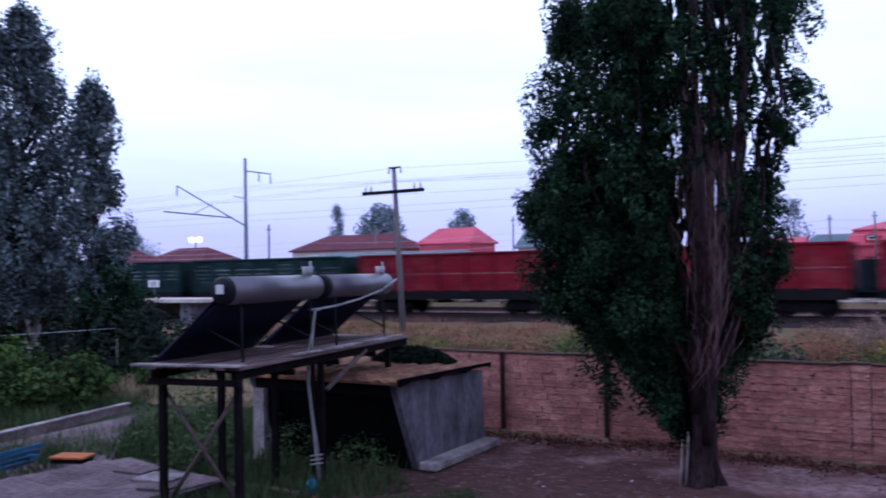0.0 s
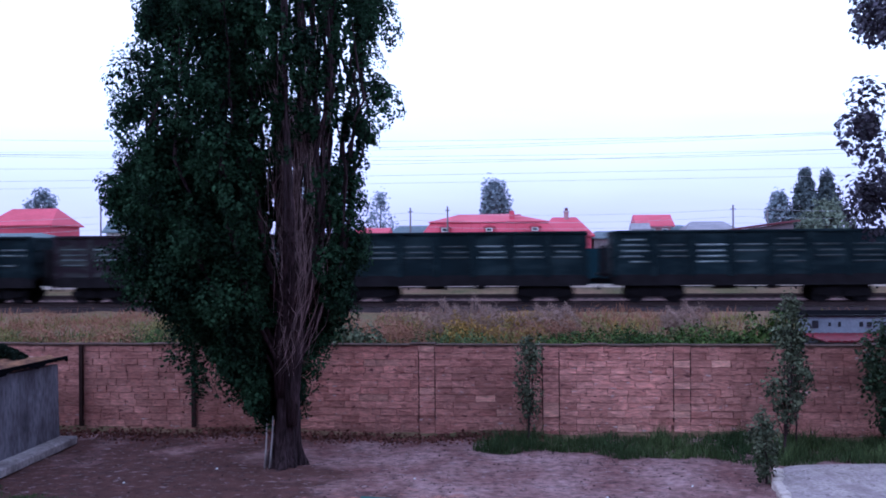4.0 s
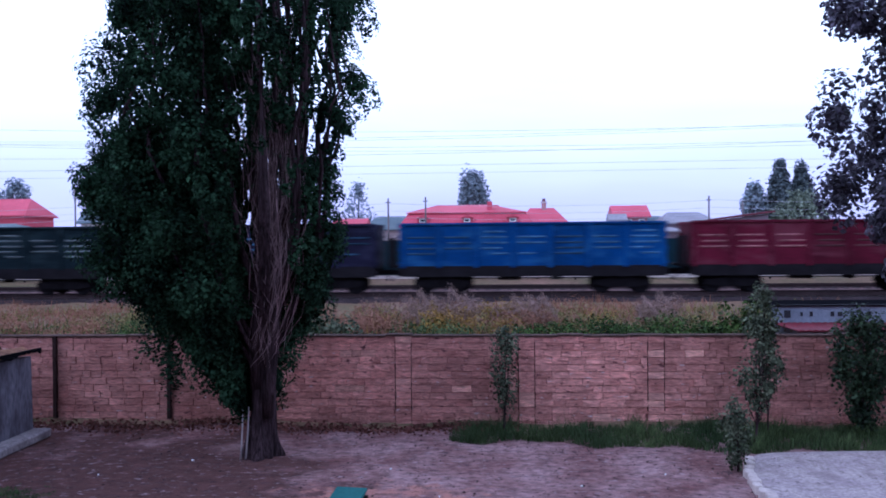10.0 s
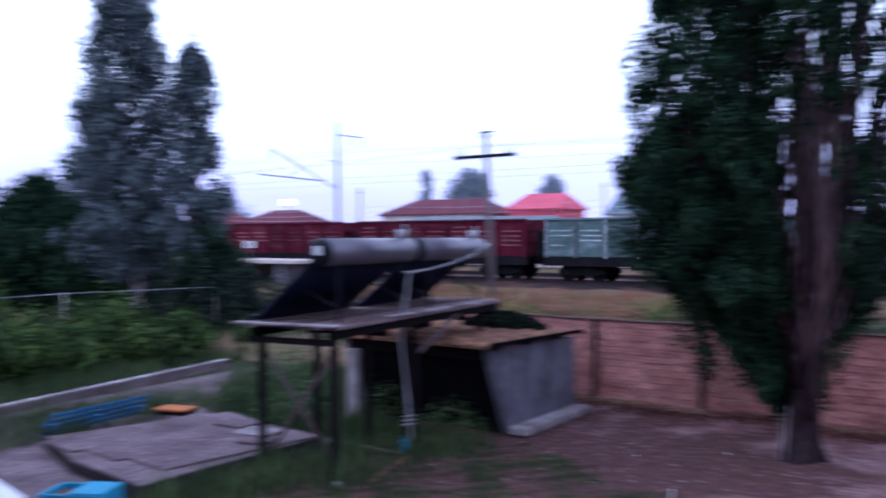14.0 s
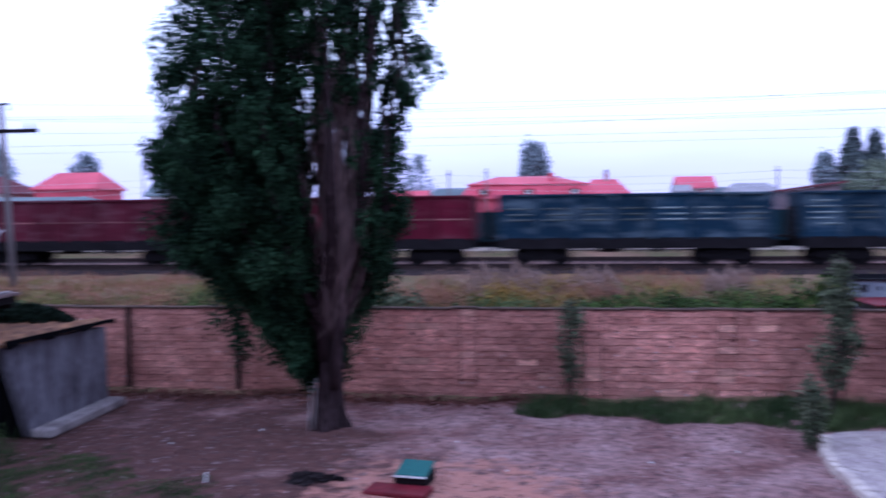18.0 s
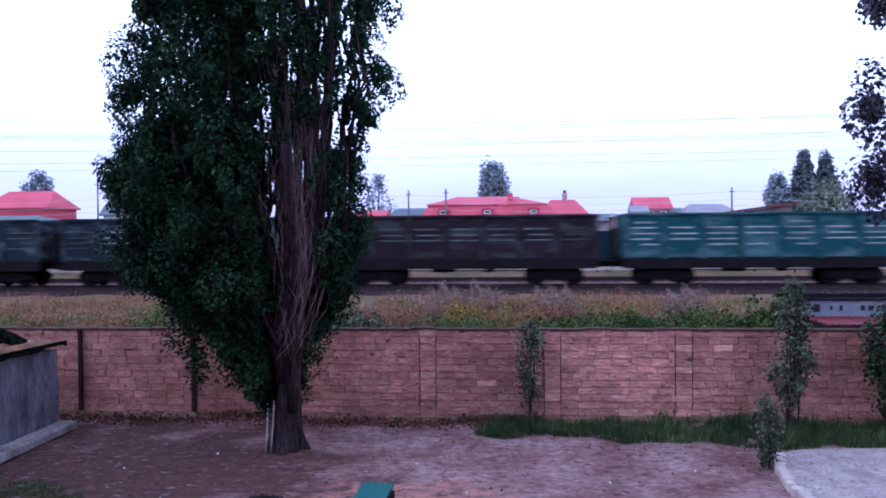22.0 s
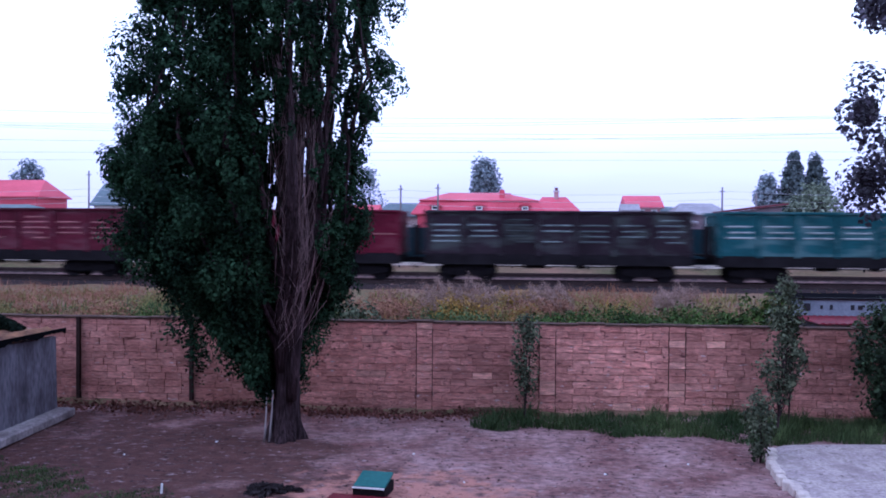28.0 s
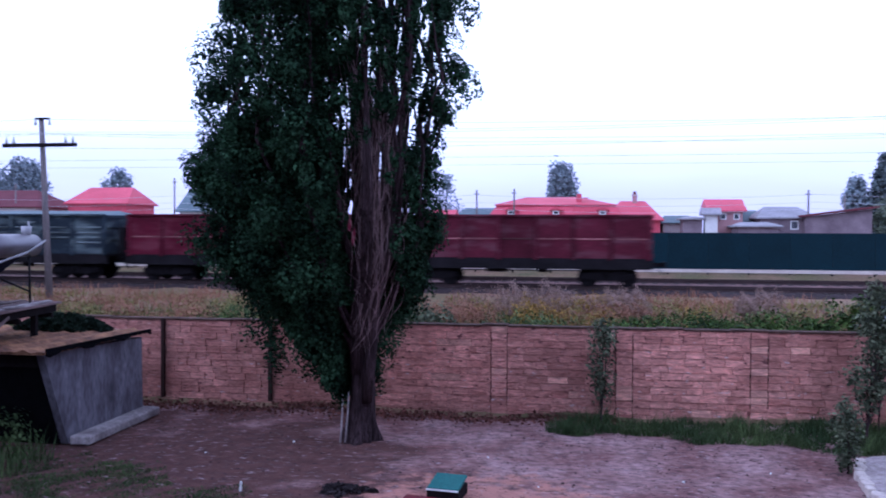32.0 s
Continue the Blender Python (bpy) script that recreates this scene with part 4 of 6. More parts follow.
    for x0, x1, h in ((-0.27, -0.25, 0.92), (-0.17, -0.13, 0.98)):
        bm = bmesh.new()
        limb(bm, [(x0, -0.36, 0.0), (x0 + 0.02, -0.35, 0.3), ((x0 + x1) / 2 + 0.02, -0.33, 0.6), (x1, -0.27, h)], [0.022, 0.017, 0.016, 0.009], 7)
        part("sucker", bm, M_PALEBARK, t, "pale dry shoot at the trunk's foot", smooth=True)
    return t


big_poplar()


def simple_tree(name, at, label, zs, radii, leaf, mat, count, per, bark, seed, trunk_r=0.2, lean=0.0, spread=0.5, trunk_top=None, group="", squash=1.0, upright=1.6):
    rng = np.random.default_rng(seed)
    t = thing(name, at, label, "tree", group)
    top = trunk_top or zs[-1] * 0.9

    def radius(z, a):
        return np.interp(z, zs, radii) * (1 + 0.18 * math.sin(z * 9.0 / max(1.0, zs[-1] / 4) + 3 * a + seed) + 0.1 * math.sin(5 * a + z * 3))

    def centre(z):
        return (lean * z, 0.0)

    def stem(z):
        return (lean * z + 0.03 * math.sin(z), 0.0, z)

    bm = bmesh.new()
    n = 8
    limb(bm, [stem(top * i / n - 0.05) for i in range(n + 1)], [trunk_r * (1 - i / (n + 1)) * (1.25 if i == 0 else 1.0) for i in range(n + 1)], 10)
    part("trunk", bm, bark, t, smooth=True)
    mids, pts, outs = sample_clumps(rng, count, per, (zs[0], zs[-1]), centre, radius, spread, upright, None, 0.2, 0.3)
    pts[:, 1] *= squash
    bm = bmesh.new()
    branches(bm, rng, stem, mids, trunk_r * 0.22, max(3, count // 60))
    tagged(part("branchwork", bm, M_BARK, t), kind="stuff")
    put("crown", leaf_mesh("crown", pts, leaf, mat, rng, 0.3, outs, 0.7), t)
    return t


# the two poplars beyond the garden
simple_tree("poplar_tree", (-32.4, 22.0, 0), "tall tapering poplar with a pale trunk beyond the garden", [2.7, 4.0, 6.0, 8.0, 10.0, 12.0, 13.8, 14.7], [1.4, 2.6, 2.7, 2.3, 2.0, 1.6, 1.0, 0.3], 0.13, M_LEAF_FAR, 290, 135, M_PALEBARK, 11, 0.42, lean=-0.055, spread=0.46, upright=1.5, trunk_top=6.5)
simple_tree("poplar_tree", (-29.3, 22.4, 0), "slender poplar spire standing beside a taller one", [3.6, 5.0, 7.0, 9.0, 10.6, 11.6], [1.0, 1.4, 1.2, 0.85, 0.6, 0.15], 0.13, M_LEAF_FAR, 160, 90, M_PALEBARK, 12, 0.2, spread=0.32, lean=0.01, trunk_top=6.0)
simple_tree("broadleaf_tree", (-41.0, 22.5, 0), "round dark broadleaf tree beyond the garden", [0.8, 2.6, 4.4, 6.4], [2.4, 3.6, 2.8, 0.4], 0.16, M_LEAF, 420, 70, M_BARK, 13, 0.25, spread=0.6)
simple_tree("broadleaf_tree", (-36.4, 23.0, 0), "dark bushy tree at the tall poplar's foot", [0.6, 2.5, 5.0, 8.0, 10.0], [1.8, 2.8, 2.4, 1.4, 0.2], 0.13, M_LEAF, 210, 110, M_BARK, 18, 0.2, spread=0.5)
simple_tree("broadleaf_tree", (-34.6, 22.8, 0), "dark bushy tree close behind the tall poplar's trunk", [0.5, 2.2, 4.4, 6.6, 7.6], [1.4, 2.0, 1.9, 1.2, 0.2], 0.13, M_LEAF, 190, 110, M_BARK, 19, 0.18, spread=0.48)
simple_tree("broadleaf_tree", (-28.4, 22.6, 0), "dark shrubby tree at the slender poplar's foot", [0.4, 1.6, 3.0, 4.4], [1.2, 1.6, 1.3, 0.2], 0.12, M_LEAF, 120, 110, M_BARK, 20, 0.14, spread=0.42)
simple_tree("broadleaf_tree", (-68.0, 24.5, 0), "tall dark tree beside the water tank", [1.5, 5.0, 9.0, 14.0], [3.4, 6.0, 4.8, 0.6], 0.24, M_LEAF_FAR, 420, 50, M_BARK, 14, 0.3, spread=0.9)
simple_tree("broadleaf_tree", (-92.0, 30.0, 0), "dark tree behind the rose-walled house", [1.5, 5.0, 9.0, 13.0], [3.0, 5.0, 4.0, 0.6], 0.3, M_LEAF_FAR, 150, 30, M_BARK, 15, 0.3, spread=0.9)
# the tree at the yard's other side
simple_tree("dusky_tree", (9.35, 17.2, 0), "leafy tree with dusky purplish foliage beside the wall", [2.9, 4.0, 5.0, 6.4, 7.4, 8.5, 10.0, 11.5], [1.2, 2.0, 2.6, 3.2, 2.7, 2.3, 1.8, 0.5], 0.10, M_LEAF_PURPLE, 430, 200, M_BARK, 16, 0.2, spread=0.36, upright=1.2)
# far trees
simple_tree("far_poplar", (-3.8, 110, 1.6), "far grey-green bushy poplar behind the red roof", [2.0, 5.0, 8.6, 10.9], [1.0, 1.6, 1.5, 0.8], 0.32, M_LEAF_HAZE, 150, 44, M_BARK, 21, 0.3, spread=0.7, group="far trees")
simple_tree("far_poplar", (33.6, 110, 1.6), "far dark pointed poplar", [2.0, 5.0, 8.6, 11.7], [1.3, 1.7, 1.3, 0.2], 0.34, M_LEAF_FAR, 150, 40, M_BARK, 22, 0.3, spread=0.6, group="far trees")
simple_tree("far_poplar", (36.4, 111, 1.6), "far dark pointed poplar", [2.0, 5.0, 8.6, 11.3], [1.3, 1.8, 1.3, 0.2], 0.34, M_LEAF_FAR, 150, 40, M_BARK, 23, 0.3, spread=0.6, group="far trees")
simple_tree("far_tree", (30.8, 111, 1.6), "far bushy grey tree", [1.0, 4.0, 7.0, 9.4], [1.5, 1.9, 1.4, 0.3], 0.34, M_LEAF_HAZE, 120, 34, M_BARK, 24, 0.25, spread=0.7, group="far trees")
simple_tree("far_pale_tree", (28.2, 86, 1.6), "pale willow-like rounded tree", [0.5, 2.0, 4.6, 6.5], [3.2, 4.3, 3.0, 0.5], 0.24, M_LEAF_FAR2, 190, 30, M_BARK, 25, 0.25, spread=0.8, group="far trees")
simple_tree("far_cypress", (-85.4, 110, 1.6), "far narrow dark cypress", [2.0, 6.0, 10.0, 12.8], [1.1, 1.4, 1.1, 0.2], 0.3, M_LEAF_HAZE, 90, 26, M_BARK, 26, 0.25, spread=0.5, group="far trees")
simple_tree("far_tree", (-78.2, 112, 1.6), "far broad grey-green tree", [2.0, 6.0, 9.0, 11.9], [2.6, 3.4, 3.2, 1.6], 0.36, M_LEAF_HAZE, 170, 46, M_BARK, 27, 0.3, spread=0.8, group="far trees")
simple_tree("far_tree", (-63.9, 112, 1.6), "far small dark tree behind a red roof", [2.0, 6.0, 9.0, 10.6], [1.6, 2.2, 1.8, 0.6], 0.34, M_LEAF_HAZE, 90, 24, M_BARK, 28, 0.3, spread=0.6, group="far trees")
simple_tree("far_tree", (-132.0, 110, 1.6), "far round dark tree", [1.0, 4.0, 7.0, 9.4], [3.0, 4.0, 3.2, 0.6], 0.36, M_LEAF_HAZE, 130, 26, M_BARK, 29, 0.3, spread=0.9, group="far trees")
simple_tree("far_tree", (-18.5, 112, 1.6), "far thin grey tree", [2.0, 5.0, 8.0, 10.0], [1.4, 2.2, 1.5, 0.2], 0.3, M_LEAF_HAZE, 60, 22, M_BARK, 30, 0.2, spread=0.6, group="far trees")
# saplings along the wall
simple_tree("sapling", (0.12, 18.85, 0), "slim sapling with grey-green leaves against the wall", [0.5, 1.1, 1.5, 1.9, 2.15], [0.12, 0.2, 0.26, 0.22, 0.06], 0.06, M_LEAF_SAP, 44, 30, M_BARK, 41, 0.03, spread=0.17, group="saplings")
simple_tree("sapling", (4.22, 15.75, 0), "low bushy sapling with grey-green leaves at the slab's corner", [0.1, 0.35, 0.65, 0.95, 1.2], [0.06, 0.14, 0.24, 0.24, 0.06], 0.052, M_LEAF_SAP, 42, 30, M_BARK, 42, 0.02, spread=0.15, lean=-0.02, upright=1.1, group="saplings")
simple_tree("sapling", (5.05, 17.7, 0), "tall slim sapling with grey-green leaves", [0.75, 1.1, 1.5, 1.9, 2.2, 2.6, 3.05], [0.12, 0.28, 0.40, 0.34, 0.24, 0.30, 0.06], 0.06, M_LEAF_SAP, 84, 36, M_BARK, 44, 0.03, spread=0.17, lean=0.06, upright=1.2, group="saplings")
simple_tree("sapling", (5.55, 18.6, 0), "thin leafless-footed sapling against the wall", [0.8, 1.4, 2.0, 2.5], [0.1, 0.16, 0.2, 0.08], 0.055, M_LEAF_BUSH, 34, 26, M_BARK, 45, 0.02, spread=0.14, upright=1.5, group="saplings")
simple_tree("sapling", (7.45, 18.6, 0), "bushy sapling with dark green leaves by the wall", [0.35, 0.8, 1.2, 1.7, 2.1, 2.5], [0.15, 0.26, 0.45, 0.58, 0.5, 0.15], 0.07, M_LEAF_BUSH, 100, 50, M_BARK, 43, 0.04, spread=0.22, upright=1.1, group="saplings")


# ---- far houses ----
def house(name, at, label, w, d, eave, ridge, roof_mat, wall_mat, inset=0.0, windows=(), chimney=None, hip=True, turn=0.0):
    """A plain house: walls, a hipped or gabled roof, windows in the front and a chimney."""
    t = thing(name, at, label, "house", "houses beyond the track", turn=turn)
    boxpart("wall", t, wall_mat, (w, d, eave), (0, 0, eave / 2))
    bm = bmesh.new()
    o = 0.35
    ev = [bm.verts.new((sx * (w / 2 + o), sy * (d / 2 + o), eave)) for sx, sy in ((-1, -1), (1, -1), (1, 1), (-1, 1))]
    lo = [bm.verts.new((sx * (w / 2 + o), sy * (d / 2 + o), eave - 0.12)) for sx, sy in ((-1, -1), (1, -1), (1, 1), (-1, 1))]
    run = inset if hip else -o
    r0, r1 = bm.verts.new((-w / 2 + run, 0, ridge)), bm.verts.new((w / 2 - run, 0, ridge))
    for f in ((ev[0], ev[1], r1, r0), (ev[1], ev[2], r1), (ev[2], ev[3], r0, r1), (ev[3], ev[0], r0), lo[::-1],
              (lo[0], lo[1], ev[1], ev[0]), (lo[1], lo[2], ev[2], ev[1]), (lo[2], lo[3], ev[3], ev[2]), (lo[3], lo[0], ev[0], ev[3])):
        bm.faces.new(f)
    bmesh.ops.recalc_face_normals(bm, faces=bm.faces)
    part("roof", bm, roof_mat, t)
    for x, z, ww, hh in windows:
        win = boxpart("window", t, M_WHITE, (ww + 0.2, 0.1, hh + 0.2), (x, -d / 2 - 0.03, z))
        boxpart("pane", win, M_GLASS, (ww, 0.06, hh), (x, -d / 2 - 0.075, z))
    if chimney:
        c = boxpart("chimney", t, M_PINKWALL, (0.45, 0.45, 1.5), (*chimney, ridge - 0.1))
        boxpart("collar", c, M_PLASTER, (0.62, 0.62, 0.14), (*chimney, ridge + 0.55))
        boxpart("pot", c, M_ROOFDK, (0.3, 0.3, 0.3), (*chimney, ridge + 0.78))
    return t


GZ = 1.5


def mansard_house():
    """The wide house: a steep lower roof, a shallow upper one above the break."""
    t = thing("house", (-3.5, 90, GZ), "wide house with a pink-red mansard metal roof and dormers", "house", "houses beyond the track")
    boxpart("wall", t, M_ROOFRED, (12.0, 8.4, 4.2), (0, 0, 2.1))

    def tier(name, levels):
        bm = bmesh.new()
        rings = [[bm.verts.new((x, y, z)) for x, y in ((x0, -d), (x1, -d), (x1, d), (x0, d))] for z, x0, x1, d in levels]
        for ra, rb in zip(rings, rings[1:]):
            for k in range(4):
                bm.faces.new((ra[k], ra[(k + 1) % 4], rb[(k + 1) % 4], rb[k]))
        bm.faces.new(rings[-1])
        bm.faces.new(rings[0][::-1])
        return part(name, bm, M_ROOFRED, t)

    tier("lower_roof", [(4.1, -6.6, 6.6, 4.7), (4.22, -6.6, 6.6, 4.7), (5.45, -5.75, 5.6, 3.7)])
    tier("upper_roof", [(5.45, -5.95, 5.8, 3.9), (5.55, -5.95, 5.8, 3.9), (6.42, -3.1, 2.1, 0.15)])
    for x in np.arange(-5.4, 5.4, 0.9):
        bm = bmesh.new()
        tube(bm, (x, -4.62, 4.34), (x * 0.95, -3.78, 5.42), 0.03, n=4)
        part("seam", bm, M_ROOFRED, t)
    boxpart("ridge_stack", t, M_ROOFRED, (0.5, 0.5, 1.0), (2.2, -2.6, 6.1))
    boxpart("stack_cap", t, M_ROOFRED, (1.0, 0.6, 0.12), (2.6, -2.6, 6.2))
    return t


mansard_house()


def dormers():
    """Small dormers in the wide house's front slope."""
    for hx in (-7.75, -3.45, 0.95):
        t = thing("dormer", (hx, 85.35, GZ + 4.5), "small dormer with a white window on the red roof", "dormer", "dormers on the red roof")
        boxpart("cheek", t, M_ROOFRED, (0.95, 1.6, 0.5), (0, 0.6, 0.25))
        boxpart("window", t, M_WHITE, (0.62, 0.06, 0.36), (0, -0.23, 0.24))
        boxpart("pane", t, M_GLASS, (0.4, 0.05, 0.2), (0, -0.26, 0.24))
        bm = bmesh.new()
        prism(bm, [(-0.62, 0.48), (0.62, 0.48), (0, 0.82)], "y", -0.4, 1.6)
        part("roof", bm, M_ROOFRED, t)


dormers()
house("house", (3.9, 89.5, GZ), "house wing with a pink-red hipped roof and a chimney", 4.8, 8, 4.1, 6.0, M_ROOFRED, M_ROOFRED, 1.2, [(0, 2.2, 1.2, 1.3)], (0.2, -0.3))
house("house", (-51.3, 88.5, GZ), "house with a pink-red hipped roof and red walls", 6.6, 6, 5.7, 7.5, M_ROOFRED, M_ROOFRED, 0.8, [(-1.6, 4.2, 0.8, 0.9), (1.4, 4.2, 0.8, 0.9)])
house("house", (12.3, 88, GZ), "small rose-walled house with a red roof", 2.9, 5, 4.95, 6.1, M_ROOFRED, M_PINKWALL, 0.3, [(-0.3, 4.4, 0.4, 0.4), (0.9, 4.4, 0.35, 0.4)], hip=False)
house("porch", (10.75, 84.6, GZ), "white gabled porch beside the small house", 1.1, 1.4, 4.6, 5.2, M_ROOFGREY, M_PLASTERW, 0.0, hip=False)
house("outbuilding", (17.4, 87, GZ), "low brown-walled shed with a pale grey roof", 4.6, 6, 4.3, 5.35, M_ROOFGREY, M_MAUVEWALL, 0.8, [(0.6, 3.6, 0.5, 0.6)])
house("outbuilding", (9.1, 85.5, GZ), "plain grey flat-topped shed", 1.7, 3, 4.2, 4.4, M_ROOFGREY, M_MAUVEWALL, 0.4)
house("garage", (14.4, 83.2, GZ), "low grey garage with a shallow roof", 3.4, 4, 3.5, 3.85, M_ROOFGREY, M_MAUVEWALL, 0.5)
house("outbuilding", (-42.5, 62.5, GZ), "long low building with a shallow grey-green roof", 14.5, 5, 3.85, 4.25, M_ROOFTEAL, M_PLASTER, 0.5, [(-4, 2.8, 1.2, 0.9), (0, 2.8, 1.2, 0.9), (4, 2.8, 1.2, 0.9)])
house("outbuilding", (20.4, 86.8, GZ), "low rose-walled shed with a grey roof", 2.6, 4, 3.6, 4.4, M_ROOFGREY, M_PINKWALL, 0.2, hip=False)
house("outbuilding", (8.3, 91, GZ), "low far shed with a dark roof", 3.0, 4, 3.9, 4.6, M_ROOFTEAL, M_PLASTER, 0.3)
house("outbuilding", (14.6, 90, GZ), "low dark roof between the white houses", 3.0, 4, 4.0, 5.1, M_ROOFTEAL, M_PLASTER, 0.4)


def lean_barn():
    t = thing("outbuilding", (21.5, 86.0, GZ), "low barn with a dark single-slope roof rising to one side", "house", "houses beyond the track")
    bm = bmesh.new()
    prism(bm, [(-2.8, 0), (2.8, 0), (2.8, 5.0), (-2.8, 4.3)], "y", -3, 3)
    part("wall", bm, M_MAUVEWALL, t)
    bm = bmesh.new()
    prism(bm, [(-3.2, 4.30), (3.3, 5.12), (3.3, 5.30), (-3.2, 4.46)], "y", -3.4, 3.4)
    part("roof", bm, M_ROOFDK, t)


lean_barn()
house("house", (-64.8, 88, GZ), "long house with a dark red roof", 15, 8, 5.3, 7.2, M_ROOFDK, M_PLASTER, 2.5, [(-4, 4, 1, 1.2), (4, 4, 1, 1.2)])
house("house", (-40.2, 89, GZ), "house with a grey-green gabled roof", 4.2, 6, 4.9, 7.2, M_ROOFTEAL, M_PLASTERW, 0, [(0, 3.5, 0.8, 1.0)], hip=False)
house("outbuilding", (-15.2, 88, GZ), "small outbuilding with a red roof", 2.8, 4, 4.2, 5.1, M_ROOFRED, M_PLASTER, 0.3, hip=False)
house("outbuilding", (-11.6, 92, GZ), "low house with a dark grey roof", 5.2, 5, 4.0, 5.4, M_ROOFTEAL, M_PLASTER, 1.0)
house("house", (-98, 92, GZ), "far house with a dark red roof", 12, 8, 4.6, 6.6, M_ROOFDK, M_PLASTER, 3)
house("house", (-118, 96, GZ), "far house with a dull red roof", 12, 8, 4.6, 6.8, M_ROOFDK, M_PLASTER, 3)
house("house", (-88, 23, 0), "rose-walled house with a dark roof behind the garden", 9, 8, 5.0, 8.0, M_ROOFDK, M_PINKWALL, 0, [(2, 3.4, 1.0, 1.3)], hip=False, turn=70)


# ---- fence, poles, masts and wires ----
def long_fence():
    t = thing("sheet_fence", (0, 56.5, 1.85), "long dark green sheet-metal fence beyond the track", "fence", kind="structure")
    bm = bmesh.new()
    prism(bm, [(-1.2, -0.03), (-1.0, -0.03), (-0.9, 0.03), (-0.4, 0.03), (-0.3, -0.03), (0.3, -0.03), (0.4, 0.03), (0.9, 0.03), (1.0, -0.03), (1.2, -0.03),
               (1.2, -0.06), (-1.2, -0.06)], "z", 0.0, 2.4)
    me = mesh_of("sheet", bm, M_FENCE)
    bm = bmesh.new()
    box(bm, 0, 0, 1.1, 0.1, 0.1, 2.6)
    post = mesh_of("post", bm, M_UNDER)
    boxpart("plinth", t, M_PALECON, (98, 0.3, 0.2), (2.2, -0.12, 0.05))
    for i in range(40):
        put("sheet", me, t, (-45 + i * 2.42, 0, 0))
        put("post", post, t, (-46.2 + i * 2.42, 0.1, 0))


long_fence()


def telephone_pole(x, y, z0):
    t = thing("telephone_pole", (x, y, z0), "weathered timber pole with one crossarm and white insulators", "utility pole", "telephone poles")
    h = 7.0
    tubepart("pole", t, M_POLE, (0.35, 0, -0.3), (0, 0, h), 0.14, 0.09)
    boxpart("crossarm", t, M_DARKWOOD, (3.1, 0.11, 0.14), (0, -0.12, h - 1.0))
    for x1 in (-1.4, -1.1, 1.1, 1.4):
        ins = tubepart("insulator", t, M_WHITE, (x1, -0.12, h - 0.93), (x1, -0.12, h - 0.68), 0.06, 0.045, 8)
    boxpart("top_bracket", t, M_DARKWOOD, (0.62, 0.08, 0.07), (0.1, -0.08, h + 0.02))
    for x1 in (-0.2, 0.4):
        tubepart("insulator", t, M_WHITE, (x1, -0.08, h - 0.22), (x1, -0.08, h + 0.02), 0.055, 0.045, 8)
    return t


for px in (-21.1, 30.0, -72.0):
    telephone_pole(px, 31.1, 1.4)


def mast(x):
    t = thing("catenary_mast", (x, 47.3, 1.2), "grey catenary mast with a slanted bracket over the track", "catenary mast", "catenary masts")
    tubepart("post", t, M_MAST, (0, 0, -0.3), (0, 0, 11.2), 0.17, 0.11)
    tubepart("bracket", t, M_MAST, (0, 0, 6.3), (0, -6.4, 8.75), 0.045)
    tubepart("registration_arm", t, M_MAST, (0, -1.4, 6.85), (0, -7.5, 7.0), 0.05)
    tubepart("stay", t, M_MAST, (0, -3.2, 7.75), (0, -5.0, 6.95), 0.025)
    tubepart("feeder_arm", t, M_MAST, (0, 0, 10.3), (0, 2.7, 10.3), 0.045)
    for y1 in (1.4, 2.65):
        tubepart("insulator", t, M_PALEBLUE, (0, y1, 10.3), (0, y1, 9.6), 0.05, 0.05, 8)
    tubepart("short_arm", t, M_MAST, (0, 0, 8.3), (0, -1.2, 8.4), 0.03)
    tubepart("insulator", t, M_PALEBLUE, (0, -6.4, 8.75), (0, -6.4, 8.1), 0.05, 0.05, 8)
    return t


for mx in (-45.0, 20.5, 85.0, -110.0):
    mast(mx)


def far_pole(x, y, top):
    t = thing("far_pole", (x, y, 1.5), "far thin concrete street pole", "utility pole", "far poles")
    tubepart("pole", t, M_POLE, (0, 0, -0.2), (0, 0, top - 1.5), 0.10, 0.08, 8)
    boxpart("crossarm", t, M_POLE, (0.5, 0.08, 0.08), (0, 0, top - 1.9))
    return t


for px, top in ((-42.1, 9.7), (-11.0, 8.4), (-7.4, 8.5), (19.3, 8.3), (22.4, 7.8), (-60.0, 9.2), (42.0, 8.4)):
    far_pole(px, 84.5, top)
far_pole(-49.8, 55.0, 8.1)


def wires(name, rows, label, x0):
    t = thing(name, (0, 0, 0), label, "wires")
    for y, z, r, span, sag in rows:
        x, pts = x0 - 2 * span, []
        while x < 125:
            pts += [(x + span * i / 6, y, z - sag * 4 * (i / 6) * (1 - i / 6)) for i in range(6)]
            x += span
        cu = bpy.data.curves.new("wire", "CURVE")
        cu.dimensions, cu.bevel_depth, cu.bevel_resolution = "3D", r, 0
        sp = cu.splines.new("POLY")
        sp.points.add(len(pts) - 1)
        for p, co in zip(sp.points, pts):
            p.co = (*co, 1)
        cu.materials.append(M_WIRE)
        new("wire", cu).parent = t


wires("overhead_wires", [(49.7, 10.4, 0.009, 65.3, 0.5), (48.6, 10.4, 0.009, 65.3, 0.5), (44.05, 9.0, 0.009, 65.3, 0.5), (44.05, 8.0, 0.009, 65.3, 0.05), (51.5, 8.2, 0.009, 65.3, 0.05)], "thin dark overhead wires along the track", -44.8)
wires("telephone_wires", [(30.95, 7.85, 0.006, 50.9, 0.45), (31.0, 8.4, 0.006, 50.9, 0.45), (30.95, 7.8, 0.006, 50.9, 0.55)], "thin telephone wires between the poles", -21.1)
